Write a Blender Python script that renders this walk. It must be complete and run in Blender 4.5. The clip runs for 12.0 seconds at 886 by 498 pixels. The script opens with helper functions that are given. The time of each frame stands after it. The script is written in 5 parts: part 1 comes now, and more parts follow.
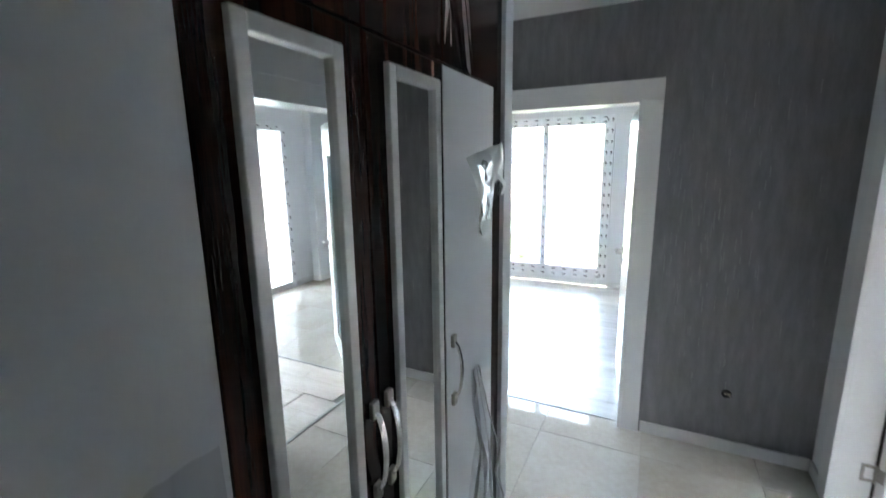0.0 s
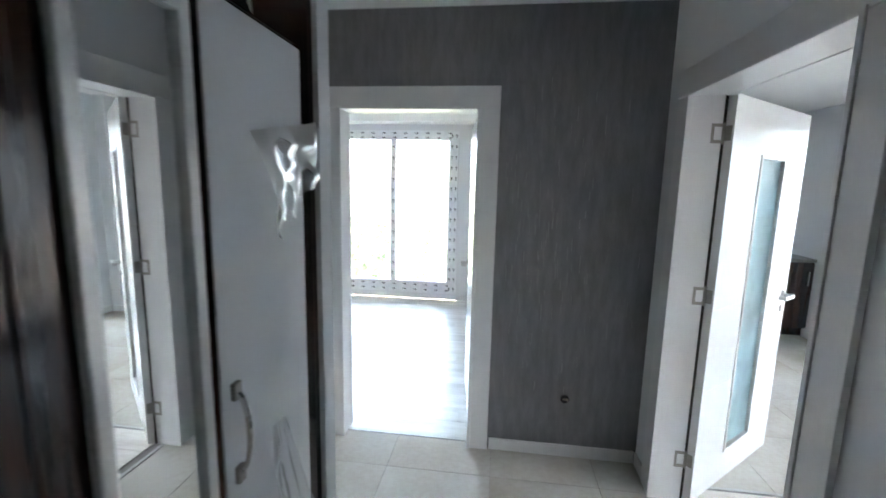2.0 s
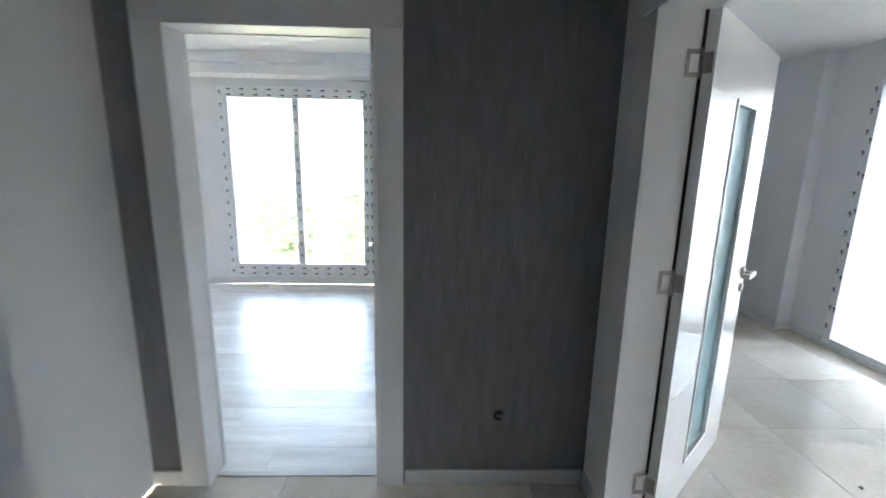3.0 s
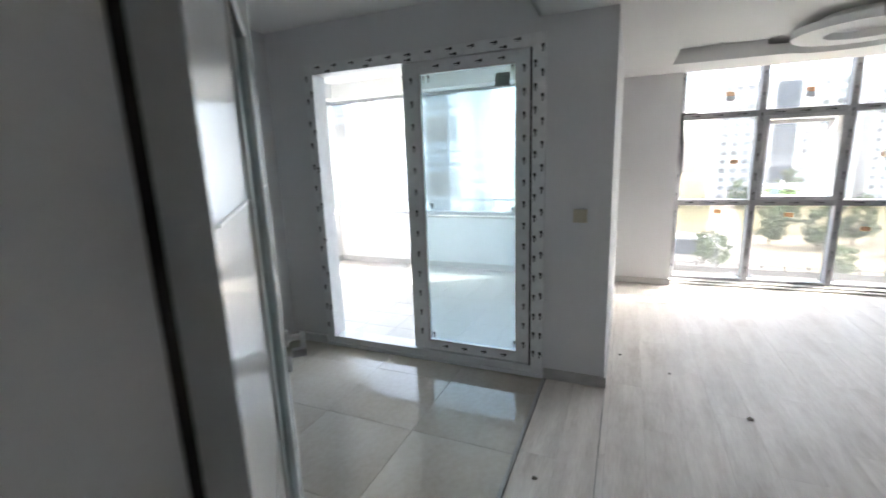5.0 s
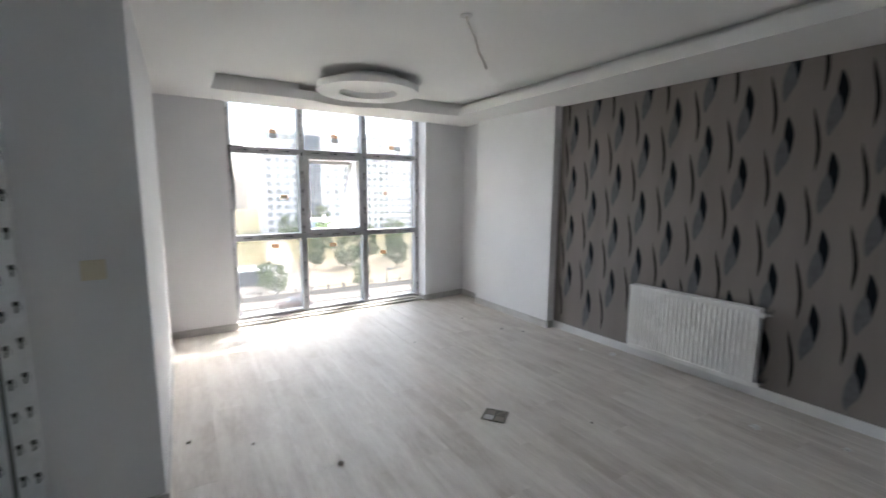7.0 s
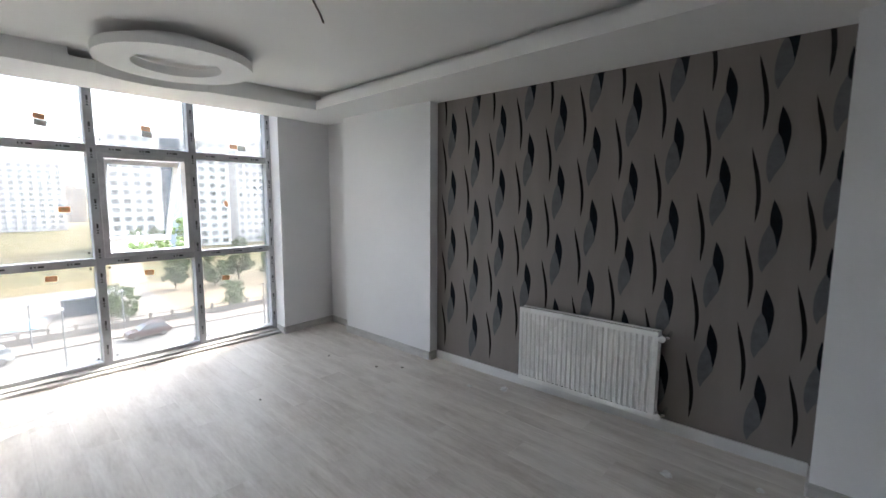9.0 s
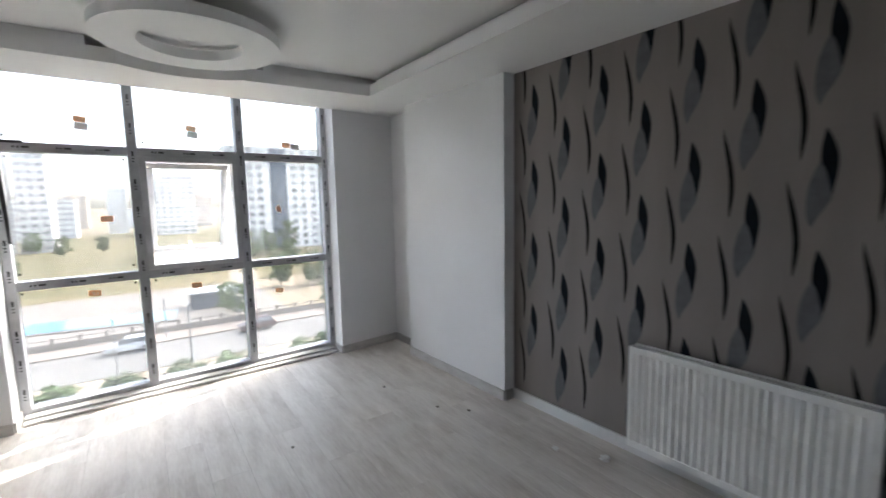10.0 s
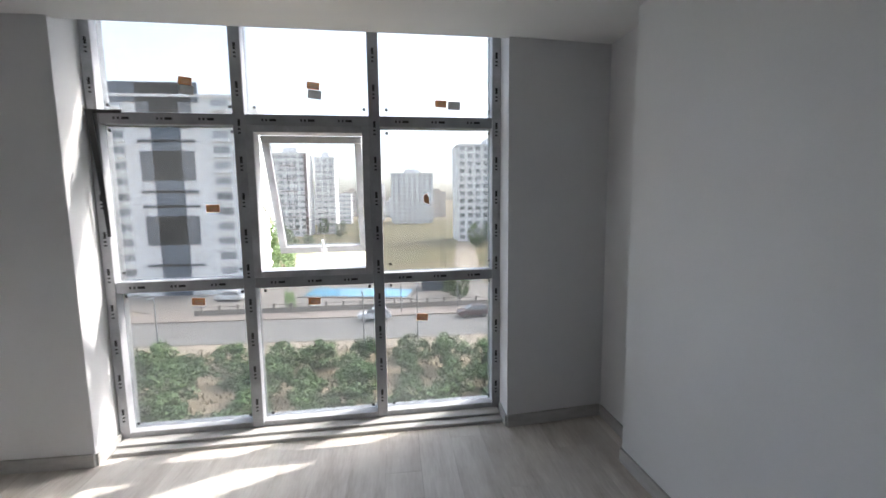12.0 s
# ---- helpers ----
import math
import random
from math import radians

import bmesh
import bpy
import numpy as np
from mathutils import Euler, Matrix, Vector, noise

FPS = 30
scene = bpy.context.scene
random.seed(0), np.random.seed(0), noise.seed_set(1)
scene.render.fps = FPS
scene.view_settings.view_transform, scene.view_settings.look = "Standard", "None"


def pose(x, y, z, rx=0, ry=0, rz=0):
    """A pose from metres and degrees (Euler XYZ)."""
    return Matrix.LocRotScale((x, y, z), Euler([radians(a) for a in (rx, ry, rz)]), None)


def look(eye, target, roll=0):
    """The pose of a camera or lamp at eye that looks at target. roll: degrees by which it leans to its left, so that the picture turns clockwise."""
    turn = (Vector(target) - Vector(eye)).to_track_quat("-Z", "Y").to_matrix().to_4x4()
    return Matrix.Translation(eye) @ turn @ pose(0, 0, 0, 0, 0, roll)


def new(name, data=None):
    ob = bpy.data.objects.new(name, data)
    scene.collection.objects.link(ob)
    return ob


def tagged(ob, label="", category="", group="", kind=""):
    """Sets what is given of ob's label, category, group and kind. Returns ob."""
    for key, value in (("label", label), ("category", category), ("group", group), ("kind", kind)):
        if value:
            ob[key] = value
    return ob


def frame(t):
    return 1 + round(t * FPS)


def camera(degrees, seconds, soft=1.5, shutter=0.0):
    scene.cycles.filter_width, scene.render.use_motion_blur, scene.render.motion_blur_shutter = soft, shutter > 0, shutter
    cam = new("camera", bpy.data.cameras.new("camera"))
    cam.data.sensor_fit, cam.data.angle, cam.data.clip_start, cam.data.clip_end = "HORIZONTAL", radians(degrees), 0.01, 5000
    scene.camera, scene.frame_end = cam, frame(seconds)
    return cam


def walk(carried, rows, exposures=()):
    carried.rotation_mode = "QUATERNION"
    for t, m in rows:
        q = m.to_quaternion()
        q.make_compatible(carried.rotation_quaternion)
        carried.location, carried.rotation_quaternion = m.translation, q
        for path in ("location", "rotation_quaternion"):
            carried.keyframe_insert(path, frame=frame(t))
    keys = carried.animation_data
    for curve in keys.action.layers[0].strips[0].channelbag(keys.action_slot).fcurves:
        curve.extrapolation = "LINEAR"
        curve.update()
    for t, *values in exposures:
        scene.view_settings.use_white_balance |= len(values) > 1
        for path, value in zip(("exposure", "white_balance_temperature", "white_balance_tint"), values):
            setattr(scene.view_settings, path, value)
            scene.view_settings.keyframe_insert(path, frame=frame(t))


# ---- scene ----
cam = camera(91.6, 12.0, shutter=0.35)
PATH = [
    (0, (-0.92, -2.826, 1.724), (-1.795, -1.069, 1.337), -0.8),
    (0.5, (-0.888, -2.822, 1.816), (-1.899, -1.108, 1.615), -0.9),
    (1, (-0.887, -2.78, 1.778), (-1.906, -1.067, 1.61), -1.1),
    (1.5, (-0.913, -2.683, 1.689), (-1.532, -0.79, 1.509), 0.6),
    (2, (-0.908, -2.514, 1.643), (-1.16, -0.553, 1.34), 1.3),
    (2.5, (-0.86, -2.186, 1.59), (-0.989, -0.228, 1.2), 0.7),
    (2.7, (-0.845, -2.057, 1.577), (-0.912, -0.099, 1.173), 1.0),
    (4.3, (-0.396, -0.924, 1.536), (0.82, 0.607, 1.112), -0.8),
    (4.5, (-0.301, -0.833, 1.545), (1.15, 0.476, 1.121), -0.7),
    (5, (-0.114, -0.647, 1.534), (1.686, 0.126, 1.128), -2.0),
    (5.5, (0.175, -0.613, 1.538), (2.075, -0.138, 1.134), -1.6),
    (6, (0.358, -0.627, 1.546), (2.32, -0.543, 1.165), -0.7),
    (6.5, (0.444, -0.633, 1.563), (2.337, -1.175, 1.212), -0.3),
    (7, (0.47, -0.705, 1.494), (2.162, -1.737, 1.222), 0.4),
    (7.5, (0.471, -0.755, 1.494), (1.952, -2.078, 1.258), 0.7),
    (9.5, (1.259, -1.618, 1.496), (2.624, -3.062, 1.269), 0.3),
    (10, (1.515, -1.947, 1.492), (3.143, -3.085, 1.267), -1.1),
    (10.5, (1.864, -2.206, 1.472), (3.61, -3.154, 1.238), -0.6),
    (11, (2.204, -2.46, 1.458), (4.068, -3.144, 1.224), -1.4),
    (11.5, (2.549, -2.684, 1.452), (4.511, -2.989, 1.215), -1.0),
    (12, (2.965, -2.812, 1.443), (4.939, -3.033, 1.21), -0.7),
]
EXPO = [(0.0, 7.35, 6350, 10), (1.5, 7.35, 6350, 10), (2.5, 6.75, 6350, 10), (4.5, 5.95, 6700, 10), (5.5, 4.65, 6450, 10), (6.0, 4.5, 6450, 10), (6.5, 4.7, 6600, 10),
        (7.0, 5.0, 6550, 10), (7.5, 5.1, 6500, 10), (9.5, 4.75, 6450, 10), (10.5, 4.55, 6400, 10), (11.0, 4.4, 6400, 10), (12.0, 3.8, 6350, 10)]
walk(cam, [(t, look(eye, target, roll)) for t, eye, target, roll in PATH], EXPO)

# ---- light ----
SUN_WAY = Vector((0.42, -0.85, 1.0)).normalized()
world = bpy.data.worlds.new("sky")
scene.world = world
world.use_nodes = True
wn = world.node_tree.nodes
sky = wn.new("ShaderNodeTexSky")
sky.sky_type = "NISHITA"
sky.sun_disc = False
sky.sun_elevation = math.asin(SUN_WAY.z)
sky.sun_rotation = math.atan2(SUN_WAY.x, SUN_WAY.y)
sky.air_density, sky.dust_density, sky.ozone_density = 1.0, 3.0, 1.0
wn["Background"].inputs["Strength"].default_value = 0.15
haze = wn.new("ShaderNodeHueSaturation")
haze.inputs["Saturation"].default_value = 0.5
world.node_tree.links.new(sky.outputs["Color"], haze.inputs["Color"])
world.node_tree.links.new(haze.outputs["Color"], wn["Background"].inputs["Color"])
sun_data = bpy.data.lights.new("sun", "SUN")
sun_data.energy, sun_data.angle, sun_data.color = 0.36, radians(0.6), (1.0, 0.95, 0.87)
sun = new("sun", sun_data)
sun.matrix_world = look((0, 0, 30), Vector((0, 0, 30)) - SUN_WAY)


# ---- materials ----
def material(name, color, rough=0.5, metal=0.0, spread=0.12, scale=3.0, fine=60.0, bump=0.05, stretch=(1, 1, 1), second=None, mix=0.5,
             coat=0.0, random_part=0.0, specular=0.5, dust=0.0):
    """A surface with variation at two scales, its own roughness and a fine relief."""
    m = bpy.data.materials.new(name)
    m.use_nodes = True
    nt = m.node_tree
    b = nt.nodes["Principled BSDF"]
    coord = nt.nodes.new("ShaderNodeTexCoord")
    mapping = nt.nodes.new("ShaderNodeMapping")
    mapping.inputs["Scale"].default_value = stretch
    nt.links.new(coord.outputs["Object"], mapping.inputs["Vector"])
    if random_part:
        piece = nt.nodes.new("ShaderNodeObjectInfo")
        shift = nt.nodes.new("ShaderNodeVectorMath")
        shift.operation = "SCALE"
        shift.inputs[0].default_value = (41.0, 17.0, 29.0)
        nt.links.new(piece.outputs["Random"], shift.inputs["Scale"])
        nt.links.new(shift.outputs["Vector"], mapping.inputs["Location"])
    big = nt.nodes.new("ShaderNodeTexNoise")
    big.inputs["Scale"].default_value, big.inputs["Detail"].default_value = scale, 4
    small = nt.nodes.new("ShaderNodeTexNoise")
    small.inputs["Scale"].default_value, small.inputs["Detail"].default_value = fine, 3
    for n in (big, small):
        nt.links.new(mapping.outputs["Vector"], n.inputs["Vector"])
    ramp = nt.nodes.new("ShaderNodeValToRGB")
    c2 = second or tuple(max(0.0, c * (1 - spread * 2)) for c in color)
    c1 = color if second else tuple(min(1.0, c * (1 + spread * 0.6)) for c in color)
    ramp.color_ramp.elements[0].position, ramp.color_ramp.elements[1].position = 0.5 - mix * 0.4, 0.5 + mix * 0.4
    ramp.color_ramp.elements[0].color, ramp.color_ramp.elements[1].color = (*c2, 1), (*c1, 1)
    add = nt.nodes.new("ShaderNodeMath")
    add.operation = "MULTIPLY_ADD"
    nt.links.new(small.outputs["Fac"], add.inputs[0])
    add.inputs[1].default_value = 0.35
    sub = nt.nodes.new("ShaderNodeMath")
    sub.operation = "SUBTRACT"
    sub.inputs[1].default_value = 0.175
    nt.links.new(big.outputs["Fac"], sub.inputs[0])
    nt.links.new(sub.outputs[0], add.inputs[2])
    fac = add.outputs[0]
    if random_part:
        info = nt.nodes.new("ShaderNodeObjectInfo")
        r = nt.nodes.new("ShaderNodeMath")
        r.operation = "MULTIPLY_ADD"
        r.inputs[1].default_value = random_part
        nt.links.new(info.outputs["Random"], r.inputs[0])
        nt.links.new(fac, r.inputs[2])
        r2 = nt.nodes.new("ShaderNodeMath")
        r2.operation = "SUBTRACT"
        r2.inputs[1].default_value = random_part / 2
        nt.links.new(r.outputs[0], r2.inputs[0])
        fac = r2.outputs[0]
    nt.links.new(fac, ramp.inputs["Fac"])
    tone = ramp.outputs["Color"]
    if dust:
        # trodden building dust, in soft patches that run on over the joints
        place = nt.nodes.new("ShaderNodeNewGeometry")
        patch = nt.nodes.new("ShaderNodeTexNoise")
        patch.inputs["Scale"].default_value, patch.inputs["Detail"].default_value, patch.inputs["Roughness"].default_value = 2.6, 7, 0.62
        nt.links.new(place.outputs["Position"], patch.inputs["Vector"])
        cover = nt.nodes.new("ShaderNodeMapRange")
        cover.inputs["From Min"].default_value, cover.inputs["From Max"].default_value = 0.44, 0.66
        cover.inputs["To Max"].default_value = dust
        nt.links.new(patch.outputs["Fac"], cover.inputs["Value"])
        over = nt.nodes.new("ShaderNodeMixRGB")
        over.inputs["Color2"].default_value = (0.80, 0.765, 0.725, 1)
        nt.links.new(cover.outputs["Result"], over.inputs["Fac"])
        nt.links.new(tone, over.inputs["Color1"])
        tone = over.outputs["Color"]
    nt.links.new(tone, b.inputs["Base Color"])
    rr = nt.nodes.new("ShaderNodeMapRange")
    rr.inputs["To Min"].default_value, rr.inputs["To Max"].default_value = max(0.02, rough * 0.8), min(1, rough * 1.2)
    nt.links.new(big.outputs["Fac"], rr.inputs["Value"])
    if dust:
        dull = nt.nodes.new("ShaderNodeMath")
        dull.operation = "MULTIPLY_ADD"
        dull.inputs[1].default_value = 0.35
        nt.links.new(cover.outputs["Result"], dull.inputs[0])
        nt.links.new(rr.outputs["Result"], dull.inputs[2])
        nt.links.new(dull.outputs[0], b.inputs["Roughness"])
    else:
        nt.links.new(rr.outputs["Result"], b.inputs["Roughness"])
    b.inputs["Metallic"].default_value = metal
    b.inputs["Specular IOR Level"].default_value = specular
    b.inputs["Coat Weight"].default_value = coat
    b.inputs["Coat Roughness"].default_value = 0.08
    if bump:
        bn = nt.nodes.new("ShaderNodeBump")
        bn.inputs["Strength"].default_value, bn.inputs["Distance"].default_value = bump, 0.004
        nt.links.new(small.outputs["Fac"], bn.inputs["Height"])
        nt.links.new(bn.outputs["Normal"], b.inputs["Normal"])
    return m


def glass_material(name, tint, dust, rough=0.0, dust_color=(0.8, 0.8, 0.78), ior=1.45):
    """Clear pane: tinted see-through, Fresnel gloss, and a patchy film for dust and haze."""
    m = bpy.data.materials.new(name)
    m.use_nodes = True
    nt = m.node_tree
    out = nt.nodes["Material Output"]
    nt.nodes.remove(nt.nodes["Principled BSDF"])
    clear = nt.nodes.new("ShaderNodeBsdfTransparent")
    clear.inputs["Color"].default_value = (*tint, 1)
    gloss = nt.nodes.new("ShaderNodeBsdfGlossy")
    gloss.inputs["Roughness"].default_value = rough
    fres = nt.nodes.new("ShaderNodeFresnel")
    fres.inputs["IOR"].default_value = ior
    mixed = nt.nodes.new("ShaderNodeMixShader")
    nt.links.new(fres.outputs[0], mixed.inputs[0])
    nt.links.new(clear.outputs[0], mixed.inputs[1])
    nt.links.new(gloss.outputs[0], mixed.inputs[2])
    dirt = nt.nodes.new("ShaderNodeBsdfTranslucent")
    dirt.inputs["Color"].default_value = (*dust_color, 1)
    coord = nt.nodes.new("ShaderNodeTexCoord")
    tex = nt.nodes.new("ShaderNodeTexNoise")
    tex.inputs["Scale"].default_value, tex.inputs["Detail"].default_value = 1.7, 6
    nt.links.new(coord.outputs["Object"], tex.inputs["Vector"])
    rng = nt.nodes.new("ShaderNodeMapRange")
    rng.inputs["From Min"].default_value, rng.inputs["From Max"].default_value = 0.25, 0.75
    rng.inputs["To Min"].default_value, rng.inputs["To Max"].default_value = dust * 0.4, dust * 1.6
    nt.links.new(tex.outputs["Fac"], rng.inputs["Value"])
    top = nt.nodes.new("ShaderNodeMixShader")
    nt.links.new(rng.outputs["Result"], top.inputs[0])
    nt.links.new(mixed.outputs[0], top.inputs[1])
    nt.links.new(dirt.outputs[0], top.inputs[2])
    nt.links.new(top.outputs[0], out.inputs["Surface"])
    return m


WALL = material("white_wall_paint", (0.78, 0.785, 0.795), 0.55, spread=0.03, scale=1.2, fine=220, bump=0.12)
HALLWALL = material("hall_wall_paint", (0.70, 0.70, 0.69), 0.6, spread=0.04, scale=1.2, fine=220, bump=0.12)
CEIL = material("ceiling_paint", (0.85, 0.85, 0.84), 0.7, spread=0.02, scale=1.0, fine=160, bump=0.08)
SLATE = material("slate_grey_wallpaper", (0.235, 0.236, 0.243), 0.6, scale=6, fine=34, bump=0.3, stretch=(4, 4, 0.9), second=(0.175, 0.176, 0.182), mix=0.5)
SCUFF = material("pale_scuff", (0.33, 0.33, 0.33), 0.7, spread=0.1)
PVC = material("white_pvc", (0.80, 0.82, 0.84), 0.28, spread=0.02, scale=2, fine=90, bump=0.02)
FILM = material("protective_film", (0.84, 0.85, 0.86), 0.35, spread=0.05, scale=14, fine=120, bump=0.12)
LACQUER = material("white_lacquer", (0.80, 0.80, 0.79), 0.18, spread=0.02, scale=2, fine=80, bump=0.015, coat=0.1)
TRIM = material("white_door_trim", (0.80, 0.80, 0.80), 0.3, spread=0.03, scale=3, fine=90, bump=0.03)
SKIRT = material("grey_skirting", (0.52, 0.51, 0.50), 0.4, spread=0.1, scale=6, fine=90, bump=0.05, stretch=(1, 1, 4))
WHITESKIRT = material("white_skirting", (0.74, 0.74, 0.73), 0.4, spread=0.05, scale=4, fine=90, bump=0.04)
ALU = material("grey_aluminium", (0.40, 0.41, 0.43), 0.42, metal=0.35, spread=0.12, scale=8, fine=140, bump=0.04)
ALUPALE = material("pale_film_on_aluminium", (0.46, 0.47, 0.49), 0.35, metal=0.1, spread=0.12, scale=9, fine=120, bump=0.08)
STEEL = material("brushed_steel", (0.62, 0.61, 0.60), 0.3, metal=1.0, spread=0.06, scale=9, fine=200, bump=0.03)
NICKEL = material("dull_nickel", (0.36, 0.34, 0.31), 0.38, metal=0.9, spread=0.08, scale=9, fine=200, bump=0.03)
CHROME = material("chrome", (0.75, 0.75, 0.76), 0.1, metal=1.0, spread=0.02)
INK = material("black_print", (0.012, 0.012, 0.014), 0.5, spread=0.1, bump=0)
BLACK = material("black_rubber_and_hollow", (0.01, 0.01, 0.011), 0.6, spread=0.2, bump=0.05)
EBONY = material("glossy_ebony_veneer", (0.040, 0.015, 0.009), 0.12, scale=3, fine=30, bump=0.01, stretch=(9, 9, 0.4), second=(0.006, 0.003, 0.003), mix=0.4, coat=0.0, specular=0.16)
GAPSHADE = material("dark_gap_strip", (0.016, 0.012, 0.009), 0.7, spread=0.15)
WARD_WHITE = material("white_film_wardrobe", (0.64, 0.645, 0.66), 0.35, spread=0.03, scale=2, fine=120, bump=0.05)
SILVER = material("silver_moulding", (0.68, 0.67, 0.66), 0.32, metal=0.2, spread=0.08, scale=9, fine=120, bump=0.03)
MIRROR = material("mirror_glass", (0.86, 0.88, 0.88), 0.01, metal=1.0, spread=0.0, bump=0)
OAK = material("bleached_oak_laminate", (0.82, 0.775, 0.725), 0.40, specular=0.35, dust=0.55, scale=2.0, fine=16, bump=0.04, stretch=(0.8, 5.0, 1), second=(0.56, 0.505, 0.455), mix=0.55, random_part=0.10)
OAK2 = material("pale_oak_laminate", (0.72, 0.70, 0.68), 0.3, scale=1.6, fine=22, bump=0.05, stretch=(0.8, 6, 1), second=(0.44, 0.42, 0.40), mix=0.6, random_part=0.15)
GAP = material("floor_underlay", (0.30, 0.28, 0.26), 0.9, spread=0.1)
TILE = material("glazed_cream_tile", (0.64, 0.62, 0.57), 0.045, spread=0.05, scale=1.4, fine=30, bump=0.006, second=(0.50, 0.455, 0.385), mix=0.5, random_part=0.04)
GROUT = material("tile_grout", (0.50, 0.475, 0.43), 0.9, spread=0.12, scale=6)
STONE = material("balcony_tile", (0.55, 0.52, 0.49), 0.35, spread=0.1, scale=2.5, fine=40, bump=0.04, random_part=0.15)
RENDERW = material("balcony_render", (0.80, 0.80, 0.79), 0.7, spread=0.05, scale=2, fine=120, bump=0.15)
PAPER = material("brown_wave_wallpaper", (0.250, 0.226, 0.209), 0.6, scale=1.3, fine=120, bump=0.2, stretch=(4.5, 1, 0.9), second=(0.195, 0.175, 0.162), mix=0.7)
PAPERBLUE = material("slate_blue_motif", (0.120, 0.124, 0.132), 0.65, spread=0.12, scale=20, fine=140, bump=0.1)
PAPERDARK = material("dark_navy_motif", (0.006, 0.010, 0.015), 0.75, spread=0.25, scale=30, fine=140, bump=0.1, specular=0.15)
PAPERLINE = material("dark_brown_motif", (0.010, 0.008, 0.007), 0.75, spread=0.25, scale=30, fine=140, bump=0.1, specular=0.15)
RADWHITE = material("radiator_enamel", (0.86, 0.86, 0.84), 0.28, spread=0.02, bump=0.01)
ORANGE = material("orange_label", (0.82, 0.36, 0.14), 0.55, spread=0.08, scale=30)
LABELGREY = material("grey_label", (0.62, 0.60, 0.58), 0.55, spread=0.08, scale=30)
CREAM = material("cream_plastic", (0.72, 0.66, 0.52), 0.4, spread=0.03)
WOOD = material("dark_wood_cabinet", (0.045, 0.020, 0.014), 0.25, scale=3, fine=30, stretch=(6, 6, 0.5), second=(0.02, 0.009, 0.007), coat=0.3)
GRANITE = material("grey_worktop", (0.30, 0.29, 0.28), 0.2, spread=0.3, scale=60, fine=200)
SPLASH = material("beige_mosaic", (0.58, 0.54, 0.48), 0.3, spread=0.08, scale=30, random_part=0.3)
GLUE = material("cement_patch", (0.30, 0.27, 0.23), 0.9, spread=0.3, scale=20, fine=100, bump=0.4)
# Pane colours dim the bright view; their dust also stands in for distance haze.
PANE = glass_material("dusty_hazy_window_pane", (0.405, 0.411, 0.414), 0.015)
CLEAR = glass_material("clear_balcony_pane", (0.62, 0.70, 0.725), 0.05)
BALCPANE = glass_material("balcony_glazing", (0.50, 0.53, 0.55), 0.05)
ROOMPANE = glass_material("room_pane", (0.56, 0.59, 0.605), 0.01)
FROST = glass_material("frosted_door_pane", (0.62, 0.80, 0.83), 0.70, 0.2, (0.82, 0.95, 0.97))
PLASTIC = glass_material("clear_plastic_film", (0.93, 0.93, 0.94), 0.13, 0.28, (0.95, 0.95, 0.96), 1.42)

# outdoors
SOIL = material("dry_soil", (0.34, 0.265, 0.18), 0.95, scale=0.05, fine=0.7, bump=0, second=(0.23, 0.19, 0.11), mix=0.5)
ASPHALT = material("grey_asphalt", (0.25, 0.235, 0.215), 0.9, spread=0.1, scale=0.3, fine=8, bump=0)
DUST = material("pale_dust_verge", (0.45, 0.37, 0.275), 0.95, spread=0.12, scale=0.2, fine=3, bump=0)
PAVE = material("pink_paving", (0.36, 0.30, 0.255), 0.9, spread=0.1, scale=0.3, fine=6, bump=0)
CONCRETE = material("pale_concrete", (0.30, 0.265, 0.23), 0.85, spread=0.08, scale=0.4, fine=8, bump=0)
POOL = material("pool_water", (0.10, 0.40, 0.62), 0.08, spread=0.06, scale=0.5, fine=4, bump=0.1)
GRASS = material("lawn", (0.10, 0.16, 0.04), 0.95, spread=0.25, scale=0.6, fine=6, bump=0)
DRYGRASS = material("dry_field", (0.22, 0.17, 0.085), 0.95, scale=0.06, fine=1.2, bump=0, second=(0.14, 0.13, 0.055), mix=0.5)
LEAF = material("orchard_leaf", (0.11, 0.19, 0.045), 0.55, scale=0.9, fine=5, bump=0, second=(0.05, 0.10, 0.025), random_part=0.3)
LEAFPALE = material("poplar_leaf", (0.13, 0.19, 0.06), 0.55, scale=0.9, fine=5, bump=0, second=(0.06, 0.09, 0.03), random_part=0.3)
BARK = material("bark", (0.12, 0.09, 0.06), 0.9, spread=0.2, scale=4)
# White, slate and grey facades are painted lighter in place of distance haze.
TOWERWHITE = material("white_facade", (0.82, 0.82, 0.82), 0.8, spread=0.04, scale=0.1, fine=2, bump=0)
TOWERBEIGE = material("beige_facade", (0.62, 0.55, 0.48), 0.8, spread=0.05, scale=0.1, fine=2, bump=0)
TOWERDARK = material("slate_blue_facade", (0.10, 0.125, 0.165), 0.35, spread=0.08, scale=0.1, fine=2, bump=0)
TOWERGREY = material("grey_facade", (0.14, 0.15, 0.17), 0.6, spread=0.08, scale=0.1, fine=2, bump=0)
TOWERBROWN = material("plum_facade", (0.16, 0.10, 0.10), 0.7, spread=0.08, scale=0.1, fine=2, bump=0)
# Glass paler than its own tone: distance haze is put into the colour.
WINHAZED = material("hazed_far_glass", (0.34, 0.36, 0.38), 0.10, metal=0.15, spread=0.2, scale=0.3, bump=0, random_part=0.5)
CARWHITE = material("white_car_paint", (0.75, 0.75, 0.75), 0.25, spread=0.02, coat=0.6, bump=0)
CARDARK = material("dark_red_car_paint", (0.10, 0.05, 0.05), 0.25, spread=0.02, coat=0.6, bump=0)


